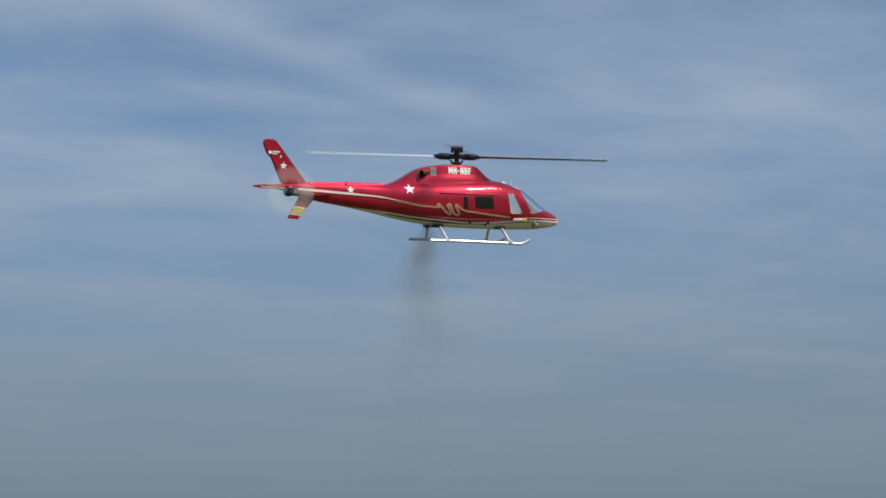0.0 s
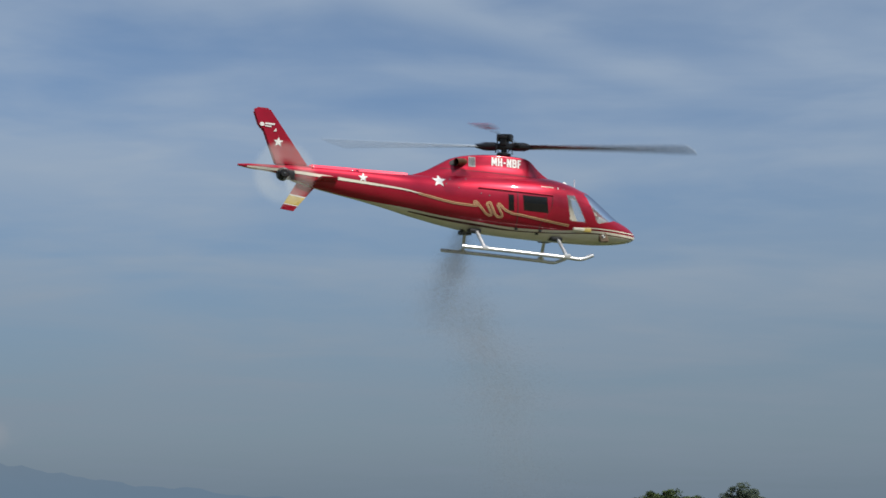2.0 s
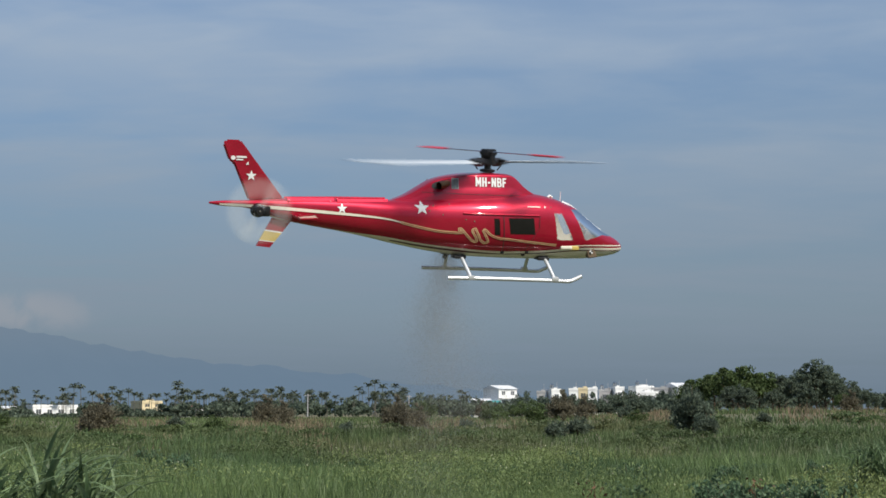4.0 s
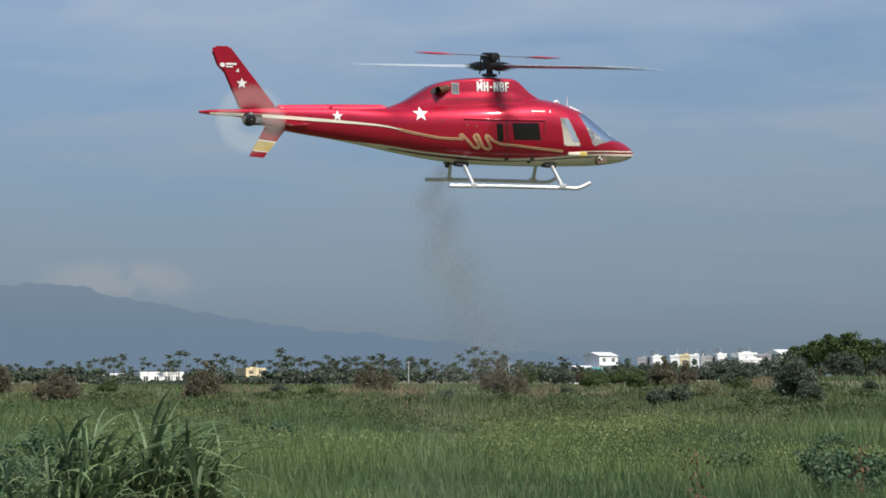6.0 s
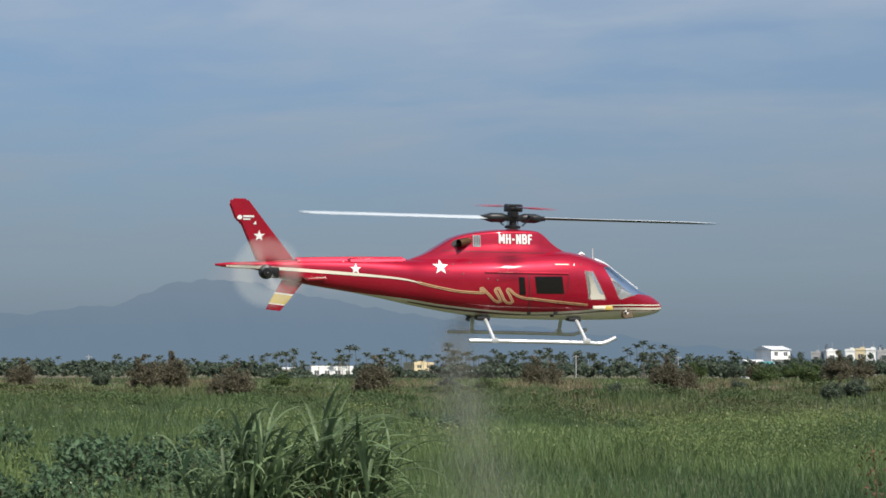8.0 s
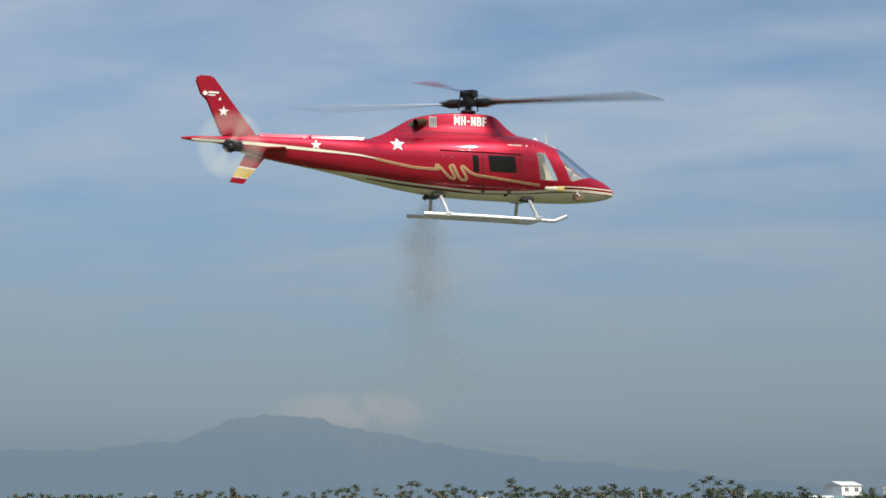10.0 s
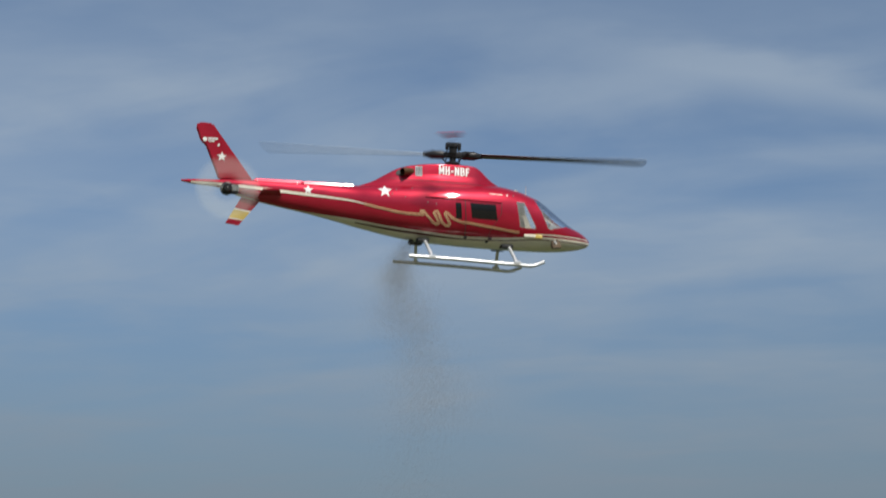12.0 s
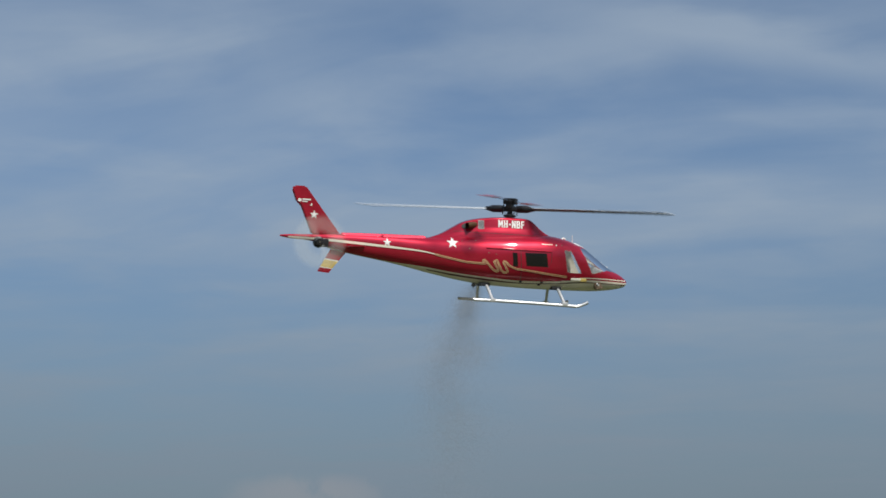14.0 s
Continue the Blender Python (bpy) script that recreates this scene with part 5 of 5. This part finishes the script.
# ---- grasses and weeds ----
def build_grass():
    rng = np.random.RandomState(11)
    V, F = joined(blades(rng, -38, 28, 9.5, 42, 168000, 0.40, 0.85, 0.0075, 0.35), blades(rng, 28, 322, 7, 45, 15000, 0.25, 0.6, 0.016, 0.6),
                  # unseen short grass, added to dull the ground's bounce on the belly
                  blades(rng, -60, 60, 3.0, 9.5, 12000, 0.20, 0.45, 0.016, 0.8))
    tuft_at = lambda x, y, u: (np.sin(x * 0.61 + 1.2 * np.sin(y * 0.37)) + np.sin(y * 0.53 + 2.0)) > 0.9 + u * 0.6
    V, F = joined((V, F), blades(rng, -36, 26, 11, 60, 90000, 0.7, 1.10, 0.008, 0.3, 0.3, tuft_at))
    tagged(raw_object("meadow_grass", V, F, GRASS), "tall green meadow grass in the open field, with unseen grass added under the helicopter", "grass", kind="stuff")
    V, F = joined(blades(rng, -40, 30, 40, 120, 84000, 0.35, 0.85, 0.026, 0.5), blades(rng, 30, 320, 45, 120, 9000, 0.3, 0.7, 0.06, 0.6))
    tagged(raw_object("rough_grass", V, F, ROUGH_GRASS), "darker rough grass further out in the field", "grass", kind="stuff")
    V, F = blades(rng, -42, 34, 115, 340, 50000, 0.5, 1.0, 0.075, 0.6)
    tagged(raw_object("far_grass", V, F, FAR_GRASS), "yellow-green grass at the far side of the field", "grass", kind="stuff")
    patch = lambda x, y, u: (np.sin(np.degrees(np.arctan2(x, y)) * 0.9 + 0.4) + 0.6 * np.sin(np.degrees(np.arctan2(x, y)) * 2.3)) + 0.8 * np.sin(np.hypot(x, y) * 0.11 + x * 0.05) > (u * 1.6 - 0.2)
    V, F = joined(blades(rng, -40, -15.8, 112, 230, 15000, 0.6, 1.25, 0.055, 0.6, 0.35, patch), blades(rng, -13.7, 24, 112, 230, 24000, 0.6, 1.25, 0.055, 0.6, 0.35, patch),
                  blades(rng, -12, 5, 80, 125, 11000, 0.45, 0.95, 0.045, 0.6, 0.5, patch))
    tagged(raw_object("brown_reeds", V, F, REED), "pinkish-brown dry reed grass at the field's far edge", "reeds", kind="stuff")
    V, F = blades(rng, -12, -3, 56, 76, 3200, 0.25, 0.6, 0.05, 0.5, 0.5, patch)
    tagged(raw_object("dry_weeds", V, F, REED), "brown dry weeds lying in the middle of the field", "dry weeds", kind="stuff")
    # herbs in broad drifts between the grass
    n = 310000
    r = 10.5 + 31 * rng.rand(n) ** 0.9
    az = np.radians(rng.uniform(-34, 24, n))
    x, y = r * np.sin(az), r * np.cos(az)
    drift = np.sin(x * 0.42 + 1.6 * np.sin(y * 0.21 + 0.7)) + np.sin(y * 0.33 + 1.1 * np.sin(x * 0.27)) + 0.02 * (x + 4)
    clump = np.sin(x * 1.9 + np.sin(y * 1.3)) * np.sin(y * 1.6 + 0.7 * np.sin(x * 1.1))
    drift = drift - 1.2 * np.clip((np.degrees(az) - 5.0) / 3, 0, 1) * np.clip((17.0 - np.degrees(az)) / 2, 0, 1)
    k = drift * 0.7 + clump * 0.5 > rng.uniform(-0.1, 0.9, n)
    x, y, r, clump = x[k], y[k], r[k], clump[k]
    top = 0.50 + 0.22 * clump + 0.12 * np.sin(x * 0.6) * np.sin(y * 0.5)
    z = rise(x, y) + top * np.sqrt(rng.rand(len(x)))
    V, F = leaf_quads(rng, np.stack([x, y, z], -1), 0.0130 * (r / 14) ** 0.6, 3.4, -0.9)
    tagged(raw_object("meadow_herbs", V, F, HERB), "low yellow-green leafy weeds between the grass", "weeds", kind="stuff")
    m = rng.rand(len(x)) < 0.012
    P = np.stack([x[m], y[m], rise(x[m], y[m]) + top[m] + 0.05 * rng.rand(m.sum())], -1)
    V, F = leaf_quads(rng, P, 0.012 * (r[m] / 14) ** 0.7, 1.0)
    tagged(raw_object("meadow_flowers", V, F, PETAL), "tiny pale flower heads over the meadow", "flowers", kind="stuff")
    # low dark scrub in the middle distance
    sets = []
    for _ in range(170):
        a, q = rng.uniform(-38, 28), rng.uniform(42, 118)
        x, y, z = spot(a, q)
        s = rng.uniform(0.5, 1.3)
        pts = crown_points(rng, 6, 80, 1.0, 0.45) * np.array([s * 1.5, s * 1.1, s * 0.45]) + np.array([x, y, z + s * 0.3])
        sets.append(leaf_quads(rng, pts, 0.055 * (q / 60), 2.2))
    V, F = joined(*sets)
    tagged(raw_object("low_scrub", V, F, ROUGH_GRASS), "low dark scrub in the middle of the field", "scrub", kind="stuff")


build_grass()


def build_cane(seed, count, height):
    """A tussock of cane: upright stems, each with arching strap leaves that droop at the tip."""
    rnd = random.Random(seed)
    cane = tagged(new("elephant_grass"), "tall clump of elephant grass with arching blue-green blades", "tall grass", "elephant grass clumps")
    stems = bmesh.new()
    sets = {False: ([], []), True: ([], [])}
    for k in range(count):
        a = rnd.uniform(0, 6.283)
        bx, by = rnd.gauss(0, 0.13), rnd.gauss(0, 0.12)
        top = height * rnd.uniform(0.45, 0.72)
        tx, ty = bx + math.cos(a) * top * 0.16 + bx * 0.5, by + math.sin(a) * top * 0.16 + by * 0.5
        tube(stems, [(bx, by, -0.05), ((bx + tx) / 2, (by + ty) / 2, top * 0.55), (tx, ty, top)], [0.011, 0.009, 0.005], 5)
        for q in range(9):
            f = 0.25 + 0.75 * q / 8
            px, py, pz = bx + (tx - bx) * f, by + (ty - by) * f, top * f
            d = a + q * 2.6 + rnd.uniform(-0.5, 0.5)
            ox, oy = math.cos(d) * 0.85 + 0.30, math.sin(d) * 0.85 - 0.1
            L = height * rnd.uniform(0.42, 0.64)
            steep = radians(rnd.uniform(66, 88))
            curl = radians(rnd.uniform(55, 140))
            w = rnd.uniform(0.013, 0.023)
            dry = q == 0 and rnd.random() < 0.5
            verts, faces = sets[dry]
            start, n = len(verts), 10
            x, z = 0.0, 0.0
            tw = rnd.uniform(-0.7, 0.7)
            for i in range(n):
                s = i / (n - 1)
                ang = steep - curl * s ** 1.6
                if i:
                    x += math.cos(ang) * L / (n - 1)
                    z += math.sin(ang) * L / (n - 1)
                ww = w * (min(1.0, 0.5 + 2.2 * s) if s < 0.5 else (1 - s) / 0.5) + 0.0008
                sx, sy, sz = -oy * math.cos(tw * s), ox * math.cos(tw * s), math.sin(tw * s)
                c = (px + ox * x, py + oy * x, pz + z)
                verts += [(c[0] + sx * ww, c[1] + sy * ww, c[2] + sz * ww + ww * 0.35), c, (c[0] - sx * ww, c[1] - sy * ww, c[2] - sz * ww + ww * 0.35)]
            for i in range(n - 1):
                o = start + i * 3
                faces += [(o, o + 1, o + 4, o + 3), (o + 1, o + 2, o + 5, o + 4)]
    for dry, (verts, faces) in sets.items():
        ob = raw_object("dry_foliage" if dry else "foliage", np.array(verts), np.array(faces), CANE_DRY if dry else CANE, smooth=True)
        ob.parent = cane
    part("stem", stems, CANE, cane)
    return cane


def build_shrub(seed, height, width):
    """A broad-leaved weed: forked stems and many ovate leaves."""
    rnd, rng = random.Random(seed), np.random.RandomState(seed)
    shrub = tagged(new("broadleaf_weed"), "low broad-leaved weed with blue-green leaves", "weed", "broad-leaved weeds")
    bm = bmesh.new()
    pts = []
    for k in range(16):
        a, s = rnd.uniform(0, 6.283), rnd.uniform(0.3, 1.0)
        top = Vector((math.cos(a) * width / 2 * s, math.sin(a) * width / 2 * s, height * rnd.uniform(0.6, 1.0) * (1 - 0.25 * s * s)))
        mid = Vector((top.x * 0.4, top.y * 0.4, top.z * 0.55))
        tube(bm, [(rnd.gauss(0, 0.04), rnd.gauss(0, 0.04), -0.05), mid, top], [0.008, 0.006, 0.003], 5)
        for q in range(34):
            f = rnd.uniform(0.30, 1.05)
            c = mid.lerp(top, f) + Vector((rnd.gauss(0, 0.06), rnd.gauss(0, 0.06), rnd.gauss(0, 0.04)))
            pts.append(tuple(c))
    part("stem", bm, BARK, shrub)
    V, F = leaf_quads(rng, np.array(pts), 0.042, 1.8, 0.3)
    ob = raw_object("foliage", V, F, BROADLEAF)
    ob.parent = shrub
    return shrub


def build_near_plants():
    rnd = random.Random(77)
    canes = [build_cane(1, 28, 1.32), build_cane(2, 34, 1.38)]
    canes[0].matrix_basis = pose(*spot(-17.4, 11.6))
    canes[1].matrix_basis = pose(*spot(-14.5, 11.9))
    for az, r, s in ((-18.6, 12.4, 0.70), (17.2, 24.0, 0.85), (18.6, 26.0, 0.8)):
        place(canes, az, r, s, seed=700 + int(az))
    shrubs = [build_shrub(k, h, w) for k, h, w in ((11, 0.75, 1.0), (12, 0.62, 1.2), (13, 0.85, 0.9))]
    for ob, az, r in zip(shrubs, (12.3, 13.6, -21.0), (18.2, 18.8, 15.5)):
        ob.matrix_basis = pose(*spot(az, r))
    for k in range(46):
        az, r = rnd.uniform(-30, -17.5), rnd.uniform(13.0, 24.0)
        place(shrubs, az, r, rnd.uniform(0.8, 1.15), seed=800 + k)
    for k in range(12):
        place(shrubs, rnd.uniform(11.2, 15.2), rnd.uniform(17.2, 20.5), rnd.uniform(0.75, 1.0), seed=900 + k)
    for k in range(8):
        place(shrubs, rnd.uniform(14.0, 19.5), rnd.uniform(17.0, 28.0), rnd.uniform(0.6, 0.85), seed=1200 + k)
    for k in range(22):
        place(shrubs, rnd.uniform(-17, 20), rnd.uniform(22, 44), rnd.uniform(0.6, 1.0), seed=950 + k)


build_near_plants()


def build_dead_weeds():
    """A few rust-brown dead stalks."""
    stalk = tagged(new("dead_stalk"), "rust-brown dead weed stalk in the meadow", "dead weed", "dead weeds")
    rng = np.random.RandomState(3)
    pts = np.stack([rng.normal(0, 0.07, 60), rng.normal(0, 0.07, 60), 0.30 + 0.55 * rng.rand(60)], -1)
    V, F = leaf_quads(rng, pts, 0.024, 2.2)
    ob = raw_object("foliage", V, F, RUST)
    ob.parent = stalk
    part("stem", tube(bmesh.new(), [(0, 0, -0.05), (0.02, 0, 0.4), (0, 0.02, 0.85)], [0.008, 0.006, 0.003], 5), RUST, stalk)
    stalk.matrix_basis = pose(*spot(6.4, 15.6))
    for az, r in ((12.6, 16.6),):
        copy_thing(stalk, pose(*spot(az, r), 0, 0, 70))


RUST = material("rust_leaf", (0.105, 0.048, 0.022), 0.7, 0, 0, 0.2, 4.0, island=0.4)
build_dead_weeds()


# ---- movement ----
FLIGHT = [  # seconds, place, lean, nose down, heading
    (0, 1.604, 7.218, 3.511, 12.8, -3.3, 9.7),
    (0.5, 1.485, 6.904, 3.247, 11.4, -2.7, 8.8),
    (1, 1.133, 6.483, 3.070, 11.1, -0.9, 9.4),
    (1.5, 0.819, 6.105, 3.036, 9.6, 1.8, 11.8),
    (2, 0.578, 5.812, 3.005, 8.0, 2.2, 13.1),
    (2.2, 0.500, 5.709, 2.942, 9.1, 2.4, 13.5),
    (4.3, 0.166, 5.671, 2.378, 12.4, -2.3, 19.1),
    (4.5, 0.129, 5.719, 2.387, 11.5, -2.9, 17.9),
    (4.7, 0.079, 5.706, 2.379, 11.0, -2.3, 18.1),
    (5, -0.002, 5.656, 2.410, 11.1, -0.9, 18.5),
    (5.2, -0.048, 5.615, 2.437, 11.6, -0.4, 18.6),
    (5.5, -0.100, 5.551, 2.475, 12.3, -0.4, 18.7),
    (5.7, -0.126, 5.507, 2.509, 12.2, -0.8, 19.4),
    (6, -0.168, 5.441, 2.597, 11.8, -1.9, 20.5),
    (6.2, -0.210, 5.397, 2.620, 10.8, -2.3, 20.6),
    (6.5, -0.291, 5.344, 2.538, 8.6, -2.2, 20.7),
    (6.7, -0.351, 5.327, 2.454, 7.9, -1.3, 21.0),
    (7, -0.441, 5.320, 2.211, 7.4, 0.3, 21.9),
    (7.2, -0.498, 5.324, 2.094, 6.5, 0.2, 22.7),
    (7.5, -0.578, 5.337, 1.959, 5.5, -0.2, 23.8),
    (7.7, -0.628, 5.342, 1.938, 6.3, 0.3, 24.2),
    (9.8, -1.100, 5.349, 2.929, 10.3, -0.6, 25.6),
    (10, -1.113, 5.357, 2.974, 9.5, -0.2, 26.2),
    (10.2, -1.112, 5.340, 3.057, 9.9, -0.3, 25.8),
    (10.5, -1.110, 5.310, 3.126, 11.0, -0.5, 25.1),
    (11, -1.142, 5.326, 3.210, 11.4, -1.2, 25.6),
    (11.5, -1.111, 5.430, 3.297, 11.4, -1.5, 25.0),
    (12, -1.186, 5.572, 3.346, 10.1, 0.5, 26.3),
    (12.5, -1.233, 5.770, 3.360, 9.3, -0.9, 27.0),
    (13, -1.159, 6.095, 3.216, 10.2, -1.6, 25.1),
    (13.5, -1.075, 6.411, 3.239, 9.6, 0.2, 25.5),
    (14, -0.982, 6.691, 3.229, 12.4, 0.5, 23.8),
]
ROTOR_PHASE = [  # seconds, angle of the blades across the line of sight
    (0, -16), (0.5, 80), (1, -16), (1.5, -45), (2, -24), (4.5, -16), (5, -16), (5.5, 70), (6, -50), (6.5, -36), (7, 72), (7.5, 88),
    (9.8, -15), (10, -20), (10.5, 12), (11, -45), (11.5, 42), (12, 10), (12.5, -42), (13, 72), (13.5, -30), (14, -12)]


def flight_at(t):
    i = max(0, min(len(FLIGHT) - 2, sum(1 for r in FLIGHT if r[0] <= t) - 1))
    a, b = FLIGHT[i], FLIGHT[i + 1]
    s = min(max((t - a[0]) / (b[0] - a[0]), 0), 1)
    return [p + (q - p) * s for p, q in zip(a[1:], b[1:])]


def motions():
    walk(helicopter, [(t, pose(x, y, z, rx, ry, rz)) for t, x, y, z, rx, ry, rz in FLIGHT])
    # main rotor: clockwise from above, about 60 degrees a step, through the phases listed
    angles = []
    turn = None
    for (t0, p0), (t1, p1) in zip(ROTOR_PHASE, ROTOR_PHASE[1:]):
        n = frame(t1) - frame(t0)
        h0, h1 = flight_at(t0)[5], flight_at(t1)[5]
        start = turn if turn is not None else p0 - h0
        end = p1 - h1
        k = round((start - 64.0 * n - end) / 180.0)
        end += 180.0 * k
        angles += [(t0 + i / FPS, start + (end - start) * i / n) for i in range(n)]
        turn = end
    angles.append((14.0, turn))
    walk(main_rotor, [(t, pose(0.006, 0, 0.196, 0, 0, a)) for t, a in angles])
    walk(tail_rotor, [(i / FPS, pose(-0.918, -0.058, -0.022, 90, 0, 0) @ pose(0, 0, 0, 0, 0, 77.0 * i)) for i in range(int(14 * FPS) + 1)])
    for k, (puff, off) in enumerate(zip(puffs, PUFF_OFFSETS)):
        rows = []
        for i in range(0, 57):
            t = i * 0.25
            x, y, z, rx, ry, rz = flight_at(max(t - 0.08 * k, 0))
            base = pose(x, y, z, 0, 0, rz) @ Vector(off)
            sway = math.sin(t * 5.1 + k * 1.3) * 0.03 * (k + 0.5)
            rows.append((t, pose(base.x + sway, base.y, base.z + 0.03 * math.sin(t * 3.7 + k), 8 * math.sin(t * 4 + k), 14 * math.sin(t * 3.3 + 2 * k), 40 * math.sin(t * 1.9 + k))))
        walk(puff, rows)


motions()
